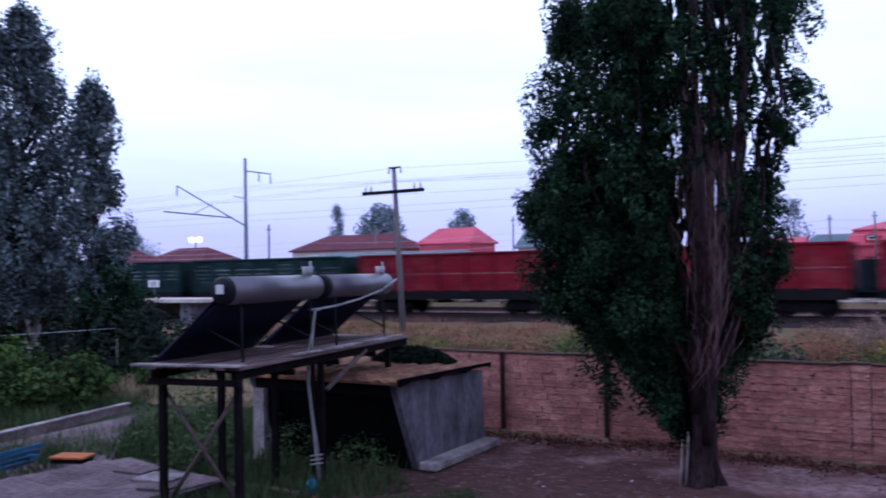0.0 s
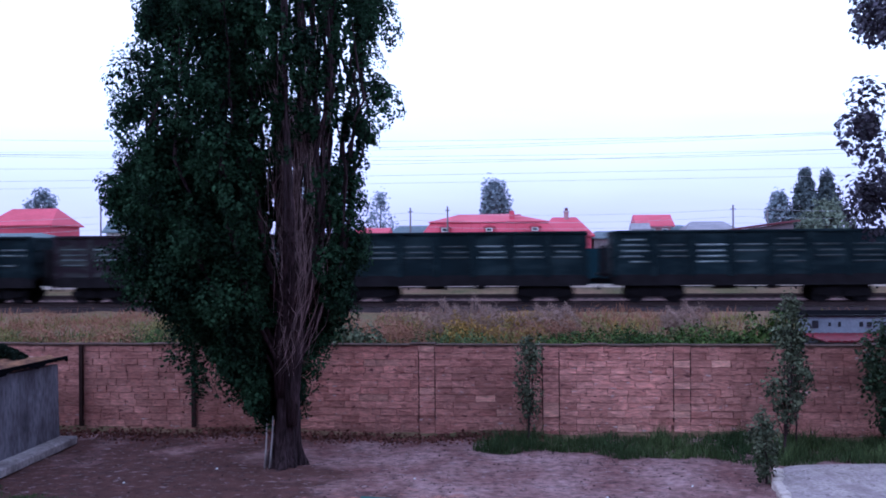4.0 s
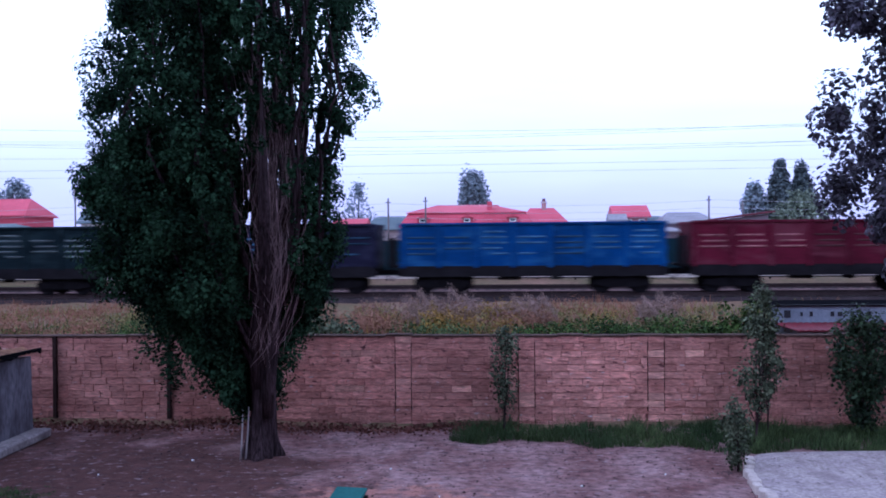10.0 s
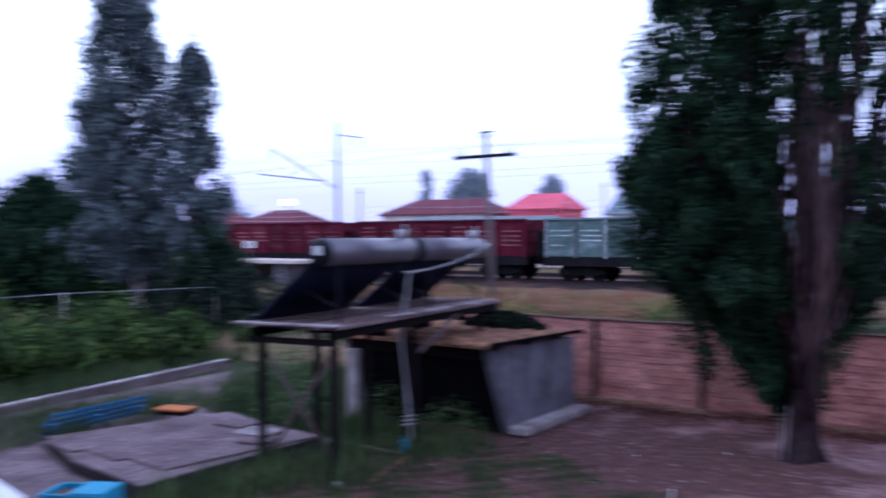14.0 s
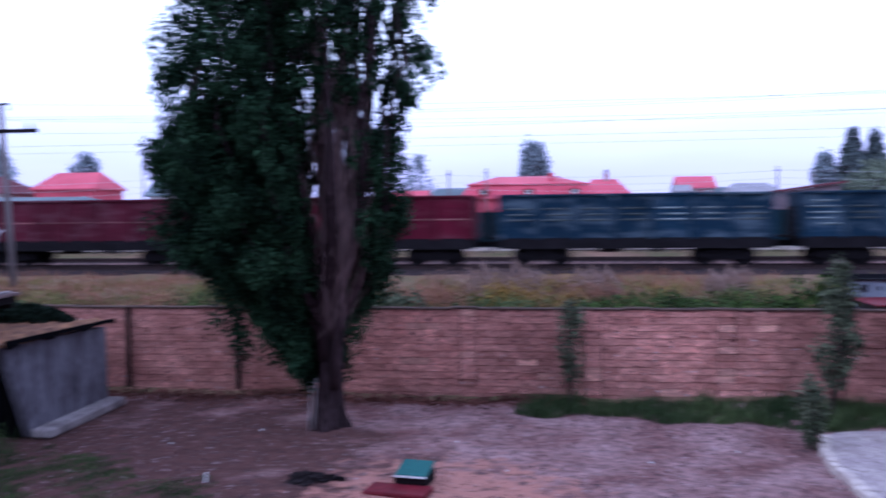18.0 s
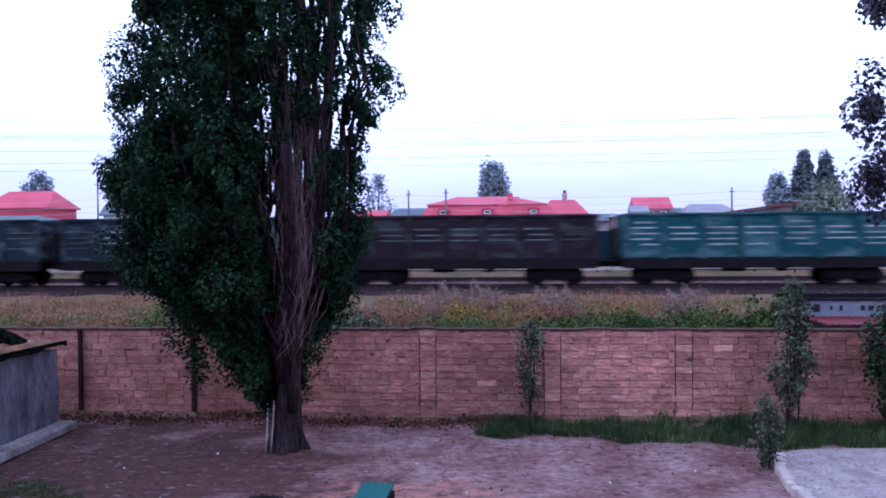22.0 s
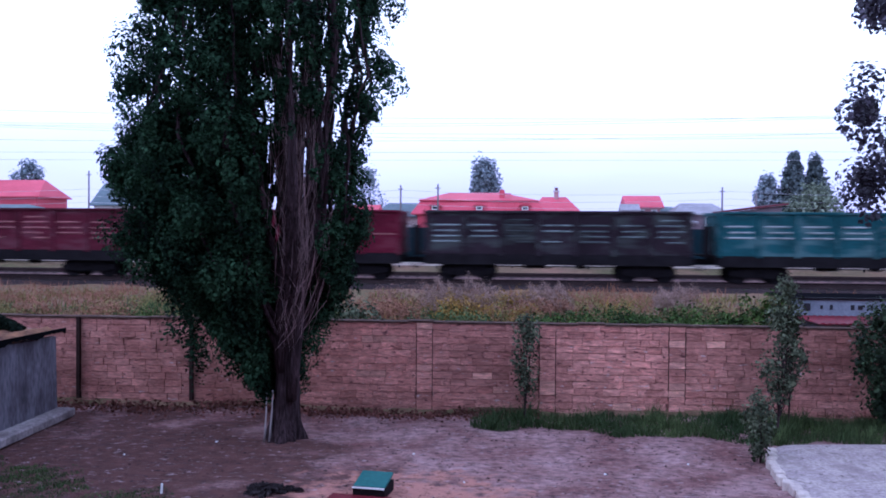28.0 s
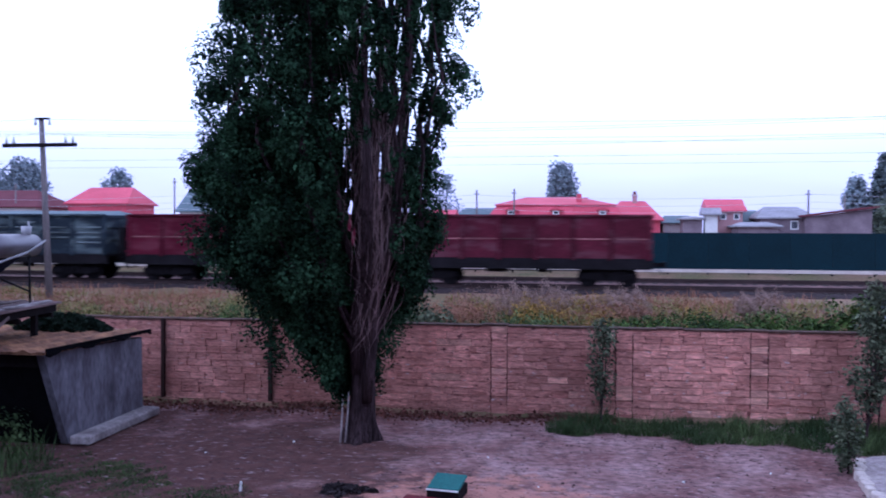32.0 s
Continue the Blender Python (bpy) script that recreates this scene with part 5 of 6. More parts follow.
wires("street_wires", [(84.5, 7.9, 0.014, 31.1, 0.4), (84.5, 7.2, 0.014, 31.1, 0.4), (84.5, 6.6, 0.014, 31.1, 0.4)], "thin street wires before the houses", -42.1)


def floodlights():
    t = thing("floodlight_pole", (-116.5, 110, 1.5), "far tall pole with two lit white floodlights", "street lamp")
    tubepart("pole", t, M_POLE, (0, 0, 0), (0, 0, 8.6), 0.15, 0.1, 8)
    for x1 in (-0.9, 0.9):
        tubepart("lamp", t, M_LIGHT, (x1, -0.25, 8.7), (x1, 0.15, 8.8), 0.5, 0.5, 14, "lit white lamp")


floodlights()


# ---- the loading platform by the track ----
def platform():
    t = thing("loading_platform", (-47.5, 38.6, 0.9), "low pale concrete loading platform on short piers beside the track", "platform")
    boxpart("deck", t, M_PALECON, (17.0, 3.2, 0.22), (0, 0, 1.62), None, 0.02)
    for i in range(5):
        boxpart("pier", t, M_CONCRETE, (0.9, 2.4, 1.5), (-7 + i * 3.5, 0, 0.75))


platform()


def sign_board():
    t = thing("sign_board", (-43.9, 38.0, 2.6), "small white square sign board on a post", "sign")
    tubepart("post", t, M_POLE, (0, 0, 0), (0, 0, 1.0), 0.03, n=6)
    boxpart("board", t, M_WHITE, (0.95, 0.03, 0.42), (0, -0.04, 0.96))
    for i, (w, z) in enumerate(((0.5, 1.05), (0.6, 0.95), (0.4, 0.85))):
        boxpart("bar", t, M_UNDER, (w, 0.01, 0.04), (-0.02, -0.06, z))


sign_board()


# ---- the concrete shed and the heater stand ----
def shed():
    t = thing("concrete_shed", (-11.82, 16.2, 0), "small grey concrete shed with a rusty roof and black front", "shed")
    bm = bmesh.new()
    prism(bm, [(-0.95, 0), (1.9, 0), (1.84, 1.72), (-1.72, 1.80)], "x", 1.78, 1.93)
    part("side_wall", bm, M_CONCRETE, t, "blotched grey concrete wall")
    bm = bmesh.new()
    prism(bm, [(-0.95, 0), (1.9, 0), (1.84, 1.72), (-1.72, 1.80)], "x", -1.93, -1.78)
    part("side_wall", bm, M_CONCRETE, t)
    boxpart("back_wall", t, M_CONCRETE, (3.56, 0.15, 1.7), (0, 1.78, 0.85))
    boxpart("lintel", t, M_DARKWOOD, (3.56, 0.15, 0.22), (0, -1.6, 1.66))
    # added black sheet stands in for the unlit inside behind the open front
    boxpart("open_front_shade", t, M_TAR_SHADE, (3.54, 0.05, 1.84), (0.0, -1.30, 0.86), pose(0, 0, 0, 22, 0, 0), 0.0, "black sheet painted as the open front's shade")
    boxpart("jamb", t, M_STAINED, (0.3, 0.14, 1.55), (-1.6, -1.72, 0.78))
    bm = bmesh.new()
    edge = [(-2.1 + i * 0.14, 1.86 + (0.035 if i % 2 else 0.0) + 0.02 * math.sin(i * 1.7)) for i in range(31)]
    prism(bm, edge + [(2.1, 1.82), (-2.1, 1.82)], "y", -1.95, 1.95)
    part("roof", bm, M_RUST, t, "rusty sheet roof with an uneven edge")
    bm = bmesh.new()
    drip = [(-1.9 + i * 0.095, 1.86 - 0.035 * abs(math.sin(i * 1.3)) - 0.06 * max(0.0, math.sin(i * 0.47 + 1))) for i in range(41)]
    prism(bm, drip + [(1.9, 1.90), (-1.9, 1.93)], "x", 2.085, 2.125)
    part("felt_edge", bm, M_TAR_SHADE, t, "ragged black roofing felt hanging over the edge")
    boxpart("plinth", t, M_STAINED, (0.40, 3.0, 0.18), (2.16, 0.45, 0.09), pose(0, 0, 0, 0, 0, 2), 0.03, "pale stone kerb")
    rng = np.random.default_rng(5)
    n = 2600
    u, v = rng.uniform(0, 2 * np.pi, n), np.sqrt(rng.uniform(0, 1, n))
    pts = np.stack([-11.6 + np.cos(u) * v * 1.15, 17.75 + np.sin(u) * v * 0.5, 1.9 + 0.36 * (1 - v ** 2) * rng.uniform(0.4, 1, n)], 1)
    tagged(new("creeper_mound", leaf_mesh("creeper_mound", pts, 0.10, M_LEAF_DARK, rng)), "dark green creeper heaped on the shed roof", "creeper", kind="stuff")


shed()


def heater_stand():
    """A long timber stand; its own x runs along the stand, away from the eye."""
    t = thing("heater_stand", (-11.62, 13.66, 0.10), "long rough timber stand on thin dark posts", "stand", turn=100.4)
    for i in range(9):
        boxpart("plank", t, M_WOOD, (7.0 + 0.25 * math.sin(i * 2.1), 0.19, 0.045), (0.08 * math.sin(i * 3.3), -0.84 + i * 0.208, 2.42 + 0.012 * (i % 3)), pose(0, 0, 0, 0.8 * math.sin(i * 1.9), 0.12 * math.sin(i * 2.7), 0.35 * math.sin(i * 1.3)))
    boxpart("end_board", t, M_STAINED, (0.2, 2.05, 0.04), (-3.55, 0.0, 2.47), pose(0, 0, 0, 0, 1, 2), 0.006, "pale weathered end board")
    for u, v, ln in ((0.9, -0.86, 3.2), (2.2, -0.80, 2.4), (-0.6, -0.90, 2.2)):
        boxpart("loose_board", t, M_STAINED, (ln, 0.12, 0.035), (u, v, 2.49 + 0.02 * v), pose(0, 0, 0, 4, 0.6, 1.6 * u), 0.006)
    for y in (-0.8, 0.75):
        boxpart("beam", t, M_DARKWOOD, (6.9, 0.10, 0.15), (0, y, 2.31))
    for x in (-3.4, -1.7, 0.0, 1.7, 3.2):
        boxpart("joist", t, M_DARKWOOD, (0.08, 1.75, 0.10), (x, 0, 2.18))
    for x, y, z0 in ((-3.3, -0.78, -0.1), (-3.25, 0.72, -0.1), (-0.5, -0.75, -0.1), (-1.6, 0.72, -0.1), (2.6, -0.75, 1.75), (2.6, 0.72, 1.75), (-0.6, 0.2, -0.1)):
        boxpart("post", t, M_DARKWOOD, (0.11, 0.11, 2.3 - z0), (x, y, (2.3 + z0) / 2))
    tubepart("brace", t, M_WOOD, (-3.2, -0.85, 0.0), (-3.2, 0.7, 2.0), 0.035, n=6)
    tubepart("brace", t, M_WOOD, (-3.15, 0.8, 0.0), (-3.2, -0.7, 2.0), 0.035, n=6)
    tubepart("brace", t, M_WOOD, (-0.4, -0.82, 1.7), (1.3, -0.82, 2.3), 0.05, n=6)
    return t


heater_stand()


def solar_heater(x):
    """A tank on a frame with a slanting bank of tubes."""
    t = thing("solar_water_heater", (-11.62, 13.66, 2.55), "solar water heater with a grey tank and dark vacuum tubes", "solar heater", "solar heaters", turn=100.4)
    ln = 3.02
    ty, tz = -0.45, 1.20
    tubepart("tank", t, M_TANK, (x - ln / 2, ty, tz), (x + ln / 2, ty, tz), 0.235, n=28, label="grey cylindrical tank")
    for s in (-1, 1):
        cap = tubepart("end_cap", t, M_BLACK, (x + s * ln / 2, ty, tz), (x + s * (ln / 2 + 0.09), ty, tz), 0.243, 0.19, 28)
        boxpart("fitting", cap, M_WHITE, (0.05, 0.13, 0.15), (x + s * (ln / 2 + 0.1), ty, tz + 0.03))
    tubepart("vent_pot", t, M_INSUL, (x + ln / 2 - 0.25, ty, tz + 0.2), (x + ln / 2 - 0.25, ty, tz + 0.4), 0.09, 0.11, 12, "small grey vent pot")
    tubepart("vent_pipe", t, M_INSUL, (x + ln / 2 - 0.12, ty, tz + 0.2), (x + ln / 2 - 0.14, ty, tz + 0.5), 0.02, n=6)
    for i in range(26):
        xx = x - ln / 2 + 0.12 + i * (ln - 0.24) / 25
        tubepart("vacuum_tube", t, M_TUBE, (xx, ty + 0.12, tz - 0.15), (xx, ty + 1.40, 0.06), 0.047, n=8)
    boxpart("reflector", t, M_TUBE, (ln - 0.05, 1.86, 0.02), (x, ty + 0.80, (tz - 0.15) / 2 + 0.0), pose(0, 0, 0, -41.3, 0, 0))
    boxpart("foot_rail", t, M_BLACK, (ln, 0.1, 0.09), (x, ty + 1.45, 0.06))
    for xx in (x - ln / 2 + 0.35, x + ln / 2 - 0.35):
        tubepart("frame_leg", t, M_BLACK, (xx, ty - 0.1, tz - 0.2), (xx, ty - 0.12, 0.0), 0.025, n=6)
        tubepart("frame_strut", t, M_BLACK, (xx, ty - 0.1, 0.25), (xx, ty + 0.75, 0.62), 0.02, n=6)
    return t


solar_heater(-1.68)
solar_heater(1.66)


def drain_pipe():
    """A pale pipe and a hose bound to a post, with a bare branch to the tanks."""
    t = thing("water_pipe", (0, 0, 0), "thin foil-wrapped water pipe tied to a post", "pipe")
    pts = [(-10.72, 13.12, 0.0), (-10.80, 13.12, 0.75), (-10.80, 13.05, 1.3), (-10.95, 13.1, 2.0), (-10.98, 13.2, 2.6), (-10.93, 13.34, 3.32)]
    bm = bmesh.new()
    limb(bm, pts, [0.022] * 6, 8)
    part("riser", bm, M_INSUL, t, smooth=True)
    bm = bmesh.new()
    limb(bm, [(x + 0.055 + 0.03 * math.sin(z * 3), y - 0.02, z) for x, y, z in pts[:-1]] + [(-10.92, 13.3, 3.28)], [0.012] * 6, 6)
    part("hose", bm, M_ROPE, t, smooth=True)
    for z in (0.42, 0.5, 0.58):
        tubepart("clamp", t, M_ROPE, (-10.9, 13.1, z), (-10.62, 13.1, z + 0.06), 0.015, n=6)
    run = [(-10.93, 13.34, 3.32), (-11.08, 14.2, 3.36), (-11.24, 15.2, 3.46), (-11.38, 16.2, 3.62), (-11.46, 16.9, 3.85)]
    for a, b in zip(run, run[1:]):
        tubepart("branch_pipe", t, M_INSUL, a, b, 0.022, n=8)
    tubepart("joint", t, M_INSUL, (-11.03, 13.26, 3.32), (-10.83, 13.36, 3.32), 0.025, n=8)
    boxpart("post", t, M_DARKWOOD, (0.10, 0.10, 2.5), (-10.92, 13.22, 1.25), pose(0, 0, 0, 0, -2, 0))


drain_pipe()


# ---- the garden side ----
def kerb_wall():
    t = thing("garden_kerb", (-20.5, 12.4, 0), "low plastered garden kerb with a pale top", "kerb wall", turn=103.7)
    boxpart("body", t, M_PAD, (11.2, 0.15, 0.34), (0, 0, 0.055))
    boxpart("coping", t, M_STAINED, (11.3, 0.19, 0.05), (0, 0, 0.25), None, 0.01)


kerb_wall()


def paved_pad():
    t = thing("concrete_pad", (-14.3, 10.1, 0), "raised rough concrete pad with a dark edge", "concrete pad", kind="structure")
    bm = bmesh.new()
    prism(bm, [(2.5, -2.15), (2.35, 1.7), (-1.0, 2.5), (-1.9, -1.2), (0.2, -1.9)], "z", -0.1, 0.25)
    # the base is coloured near-black to paint the shade on its side
    part("base", bm, M_SHADE_ROT, t, "broken edge with its shade put into the colour")
    bm = bmesh.new()
    prism(bm, [(2.46, -2.1), (2.31, 1.66), (-0.97, 2.44), (-1.84, -1.17), (0.2, -1.85)], "z", 0.25, 0.26)
    part("screed", bm, M_PAD, t)
    for i in range(3):
        for j in range(2):
            boxpart("slab", t, M_PAD, (1.15, 1.6, 0.05), (-0.75 + i * 1.16 + j * 0.12, -0.75 + j * 1.62 + 0.1 * i, 0.272 + 0.003 * ((i + j) % 3)), pose(0, 0, 0, 0.15, 0.15 - 0.1 * i, -6), 0.01)
    for x, y, s, a in ((1.3, 1.25, 0.8, 10), (0.4, 1.5, 0.7, 6), (1.85, 0.75, 0.6, 12)):
        boxpart("paver", t, M_STAINED if s > 0.75 else M_PAD, (s, s * 0.8, 0.04), (x, y, 0.325), pose(0, 0, 0, 0, 0, a))


paved_pad()
path_bm = bmesh.new()
prism(path_bm, [(-20.0, 4.5), (-12.6, 5.2), (-12.4, 8.4), (-16.2, 12.8), (-20.9, 17.4), (-20.2, 12.0)], "z", -0.12, 0.06)
tagged(part("path", path_bm, M_PAD), "worn concrete path", "path", kind="structure")


def slatted_bench():
    t = thing("slatted_pallet", (-16.95, 10.4, 0.06), "dark blue slatted wooden pallet leaning on its edge", "pallet", turn=99)
    for i in range(4):
        boxpart("slat", t, M_BLUE, (2.5, 0.04, 0.065), (0, -0.08 * i, 0.12 + i * 0.12))
    for x in (-1.1, 0.0, 1.1):
        boxpart("batten", t, M_BLUE, (0.09, 0.34, 0.07), (x, -0.05, 0.25))


slatted_bench()


def orange_lid():
    t = thing("orange_box", (-16.05, 11.75, 0.25), "flat wooden box with an orange lid on the pad", "box", turn=20)
    boxpart("body", t, M_DARKWOOD, (0.68, 0.42, 0.08), (0, 0, 0.04))
    boxpart("lid", t, M_ORANGE, (0.76, 0.5, 0.05), (0, 0, 0.11), None, 0.01)


orange_lid()


def blue_tub():
    t = thing("blue_crate", (-11.95, 7.1, 0), "sky-blue plastic crate by the concrete pad", "crate", turn=30)
    for x, y, sx, sy in ((0, -0.3, 0.95, 0.05), (0, 0.3, 0.95, 0.05), (-0.45, 0, 0.05, 0.6), (0.45, 0, 0.05, 0.6)):
        boxpart("side", t, M_CYAN, (sx, sy, 0.38), (x, y, 0.21), None, 0.01)
    boxpart("base", t, M_CYAN, (0.9, 0.6, 0.04), (0, 0, 0.04))
    boxpart("filling", t, M_RUST, (0.5, 0.5, 0.2), (-0.15, 0, 0.22))
    boxpart("lid", t, M_CYAN, (0.5, 0.62, 0.03), (0.22, 0, 0.41))


blue_tub()
plank = boxpart("white_board", None, M_WHITE, (2.3, 0.32, 0.05), (-14.3, 6.95, 0.095), pose(0, 0, 0, 0, 0, -10))
tagged(plank, "white painted board lying on the path", "board")


def blue_jug():
    t = thing("water_jug", (-10.55, 12.7, 0), "pale blue plastic water jug at the foot of a post", "jug")
    tubepart("body", t, M_CYAN, (0, 0, 0), (0, 0, 0.2), 0.10, 0.095, 14)
    tubepart("shoulder", t, M_CYAN, (0, 0, 0.2), (0, 0, 0.28), 0.095, 0.035, 14)
    tubepart("cap", t, M_BLUE, (0, 0, 0.28), (0, 0, 0.32), 0.04, n=10)


blue_jug()


def loose_battens():
    for name, a, b, r, mat, label, category in (
            ("wooden_batten", (-11.87, 12.5, 0.06), (-10.41, 12.44, 0.06), 0.035, M_WOOD, "old grey wooden batten lying in the grass", "batten"),
            ("orange_stick", (-9.72, 10.84, 0.04), (-10.13, 12.35, 0.10), 0.02, M_RUST, "orange-brown stick lying in the grass", "stick")):
        d = Vector(b) - Vector(a)
        bm = bmesh.new()
        box(bm, *((Vector(a) + Vector(b)) / 2), d.length, r * 2, r * 1.6, d.to_track_quat("X", "Z").to_matrix().to_4x4(), 0.006)
        tagged(part(name, bm, mat), label, category)
    for x, y, s in ((-9.98, 10.3, 0.17), (-11.42, 10.37, 0.15), (-11.45, 9.89, 0.18), (-12.2, 12.5, 0.14)):
        bm = bmesh.new()
        box(bm, x, y, 0.05, s, s * 0.7, 0.11, pose(0, 0, 0, 4, -3, 100 * s), 0.03)
        tagged(part("loose_stone", bm, M_STAINED), "pale flat stone lying in the grass", "stone", "loose stones")


loose_battens()


def tank_tower():
    t = thing("water_tank", (-58.9, 19.2, 0), "tall blue-grey cylindrical water tank behind the garden", "water tank")
    tubepart("shell", t, M_WATERTOWER, (0, 0, 0), (0, 0, 13.0), 1.4, n=32)
    tubepart("dome", t, M_WATERTOWER, (0, 0, 13.0), (0, 0, 13.35), 1.4, 1.1, 32)
    for z in (3.0, 6.0, 9.0):
        tubepart("seam", t, M_WATERTOWER, (0, 0, z), (0, 0, z + 0.06), 1.42, n=32)


tank_tower()


def lean_to():
    t = thing("lean_to", (-15.6, 5.6, 0), "low dark lean-to with a pale metal sheet roof among vines", "shed")
    boxpart("sheet_roof", t, M_STEEL, (1.5, 0.9, 0.03), (0, 0, 1.94), pose(0, 0, 0, 4, 5, 40))
    for x, y in ((-0.5, -0.4), (0.4, -0.1), (-0.3, 0.1), (0.3, 0.4)):
        boxpart("post", t, M_DARKWOOD, (0.08, 0.08, 1.9), (x, y, 0.95))


lean_to()


def garden_line():
    t = thing("garden_line", (0, 0, 0), "thin white line on pale posts over the vines", "line")
    pts = [(-26.2, 21.0, 2.2), (-28.6, 16.5, 2.1), (-30.0, 12.5, 1.95)]
    for x, y, z in pts:
        tubepart("post", t, M_PALECON, (x, y, 0), (x, y, z + 0.03), 0.02, n=6)
    for a, b in zip(pts, pts[1:]):
        tubepart("line", t, M_WIRE, a, b, 0.008, n=5)


garden_line()


def leaf_stuff(name, label, category, spots, leaf, mat, seed):
    """Loose foliage: heaps of (x, y, z, rx, ry, rz, count)."""
    rng = np.random.default_rng(seed)
    pts, outs = [], []
    for x, y, z, rx, ry, rz, n in spots:
        d = rng.normal(size=(n, 3))
        d /= np.linalg.norm(d, axis=1)[:, None]
        r = rng.uniform(0.55, 1.05, n) ** 0.6
        w = 1 + 0.25 * np.sin(7 * d[:, 0] + 5 * d[:, 2] + x) + 0.15 * np.sin(13 * d[:, 1] + 9 * d[:, 2])
        p = d * (r * w)[:, None] * [rx, ry, rz] + [x, y, z]
        up = p[:, 2] > 0.02
        pts.append(p[up])
        outs.append(d[up])
    return tagged(new(name, leaf_mesh(name, np.concatenate(pts), leaf, mat, rng, 0.3, np.concatenate(outs), 0.7)), label, category, kind="stuff")


rng = np.random.default_rng(8)
vines = []
for i in range(44):
    y = 3.0 + 0.40 * i
    low = (1.15 if y < 14.5 else 0.8) * (0.75 + 0.5 * rng.uniform())
    vines.append((-24.6 + rng.uniform(-1.6, 1.6), y, low * (0.7 + rng.uniform(-0.2, 0.45)), rng.uniform(0.45, 1.0), rng.uniform(0.4, 0.7), low * rng.uniform(0.45, 1.15), 420))
    vines.append((-28.6 + rng.uniform(-2, 2), y, low * (0.85 + rng.uniform(-0.2, 0.5)), rng.uniform(0.6, 1.3), rng.uniform(0.5, 0.9), low * rng.uniform(0.6, 1.2), 420))
leaf_stuff("grape_vines", "rows of bright green leafy vines in the garden", "vines", vines, 0.14, M_LEAF_VINE, 51)
leaf_stuff("dark_hedge", "dense dark hedge beyond the garden", "hedge", [(-34 + i * 2.0, 27 + 0.4 * math.sin(i * 2.0), 1.3, 1.6, 1.2, 1.7 + 0.4 * math.sin(i * 1.7), 800) for i in range(-14, -1)] + [(-50 - 2 * i, 19.5 + 0.8 * i, 1.0, 1.8, 1.2, 1.5, 700) for i in range(-4, 8)], 0.2, M_LEAF_DARK, 52)
leaf_stuff("garden_bushes", "leafy green weeds and bushes round the stand", "bushes",
           [(-16.5, 14.0, 0.25, 0.6, 0.6, 0.32, 500), (-15.0, 14.8, 0.35, 0.7, 0.6, 0.4, 600), (-14.0, 13.6, 0.25, 0.5, 0.5, 0.35, 400), (-17.6, 15.8, 0.5, 1.0, 0.9, 0.6, 700),
            (-13.2, 15.4, 0.7, 0.6, 0.5, 0.8, 600), (-12.7, 14.6, 0.4, 0.5, 0.5, 0.5, 400), (-10.9, 14.6, 0.3, 0.6, 0.4, 0.4, 450), (-18.8, 18.5, 0.8, 1.3, 1.0, 0.9, 700),
            (-16.0, 18.2, 0.7, 1.2, 0.9, 0.8, 700), (-14.2, 12.9, 0.3, 0.6, 0.5, 0.35, 400)], 0.07, M_GRASS, 53)
leaf_stuff("dark_bushes", "dark shrubs before the loading platform", "bushes",
           [(-26.6, 21.6, 1.4, 1.8, 1.4, 1.8, 2600), (-24.6, 22.0, 1.1, 1.4, 1.3, 1.4, 1900), (-28.2, 20.6, 1.2, 1.3, 1.1, 1.6, 1700), (-36.5, 23.5, 1.4, 2.2, 1.5, 1.6, 1600), (-39.5, 22.0, 1.2, 2.0, 1.5, 1.5, 1400), (-29.5, 24, 0.9, 1.6, 1.3, 1.3, 800), (-21.0, 22.5, 0.8, 1.4, 1.2, 1.0, 800),
            (-14.7, 5.0, 0.7, 0.8, 0.7, 0.9, 900), (-17.0, 4.8, 0.8, 1.2, 0.8, 1.1, 900), (-13.2, 4.2, 0.4, 0.9, 0.8, 0.6, 600), (-18.6, 5.6, 0.9, 1.2, 0.9, 1.2, 900), (-16.2, 5.9, 0.6, 0.8, 0.5, 0.9, 700), (-17.5, 3.6, 1.3, 1.0, 0.8, 0.8, 900), (-19.6, 4.2, 1.2, 1.3, 1.0, 1.1, 900), (-21.0, 5.6, 1.0, 1.2, 0.9, 0.8, 800), (-15.2, 4.3, 1.2, 0.8, 0.6, 0.5, 600), (-14.6, 5.6, 1.0, 0.4, 0.4, 0.6, 300)], 0.14, M_LEAF_DARK, 54)
leaf_stuff("elder_bush", "bright green bush rising behind the wall", "bush", [(5.75, 21.9, 1.6, 0.65, 0.6, 0.8, 1100), (5.2, 22.4, 1.4, 0.6, 0.6, 0.65, 700), (6.1, 21.6, 2.0, 0.35, 0.3, 0.65, 350)], 0.10, M_LEAF_VINE, 55)
leaf_stuff("weed_bush", "pale green weed bush behind the wall", "bush", [(-4.95, 24.2, 1.45, 0.6, 0.5, 0.7, 700), (-4.4, 24.8, 1.4, 0.6, 0.5, 0.55, 500)], 0.10, M_LEAF_SAP, 56)


def bank_heaps(name, label, mat, count, seed, x0, x1, y0, y1, rx, rz, leaf, per):
    """Low rounded weed clumps spread over the bank."""
    rng = np.random.default_rng(seed)
    spots = []
    for _ in range(count):
        x, y, s = rng.uniform(x0, x1), rng.uniform(y0, y1), rng.uniform(0.6, 1.3)
        spots.append((x, y, ground_height(x, y) + rz * s * 0.4, rx * s, rx * s, rz * s, per))
    return leaf_stuff(name, label, "weeds", spots, leaf, mat, seed)


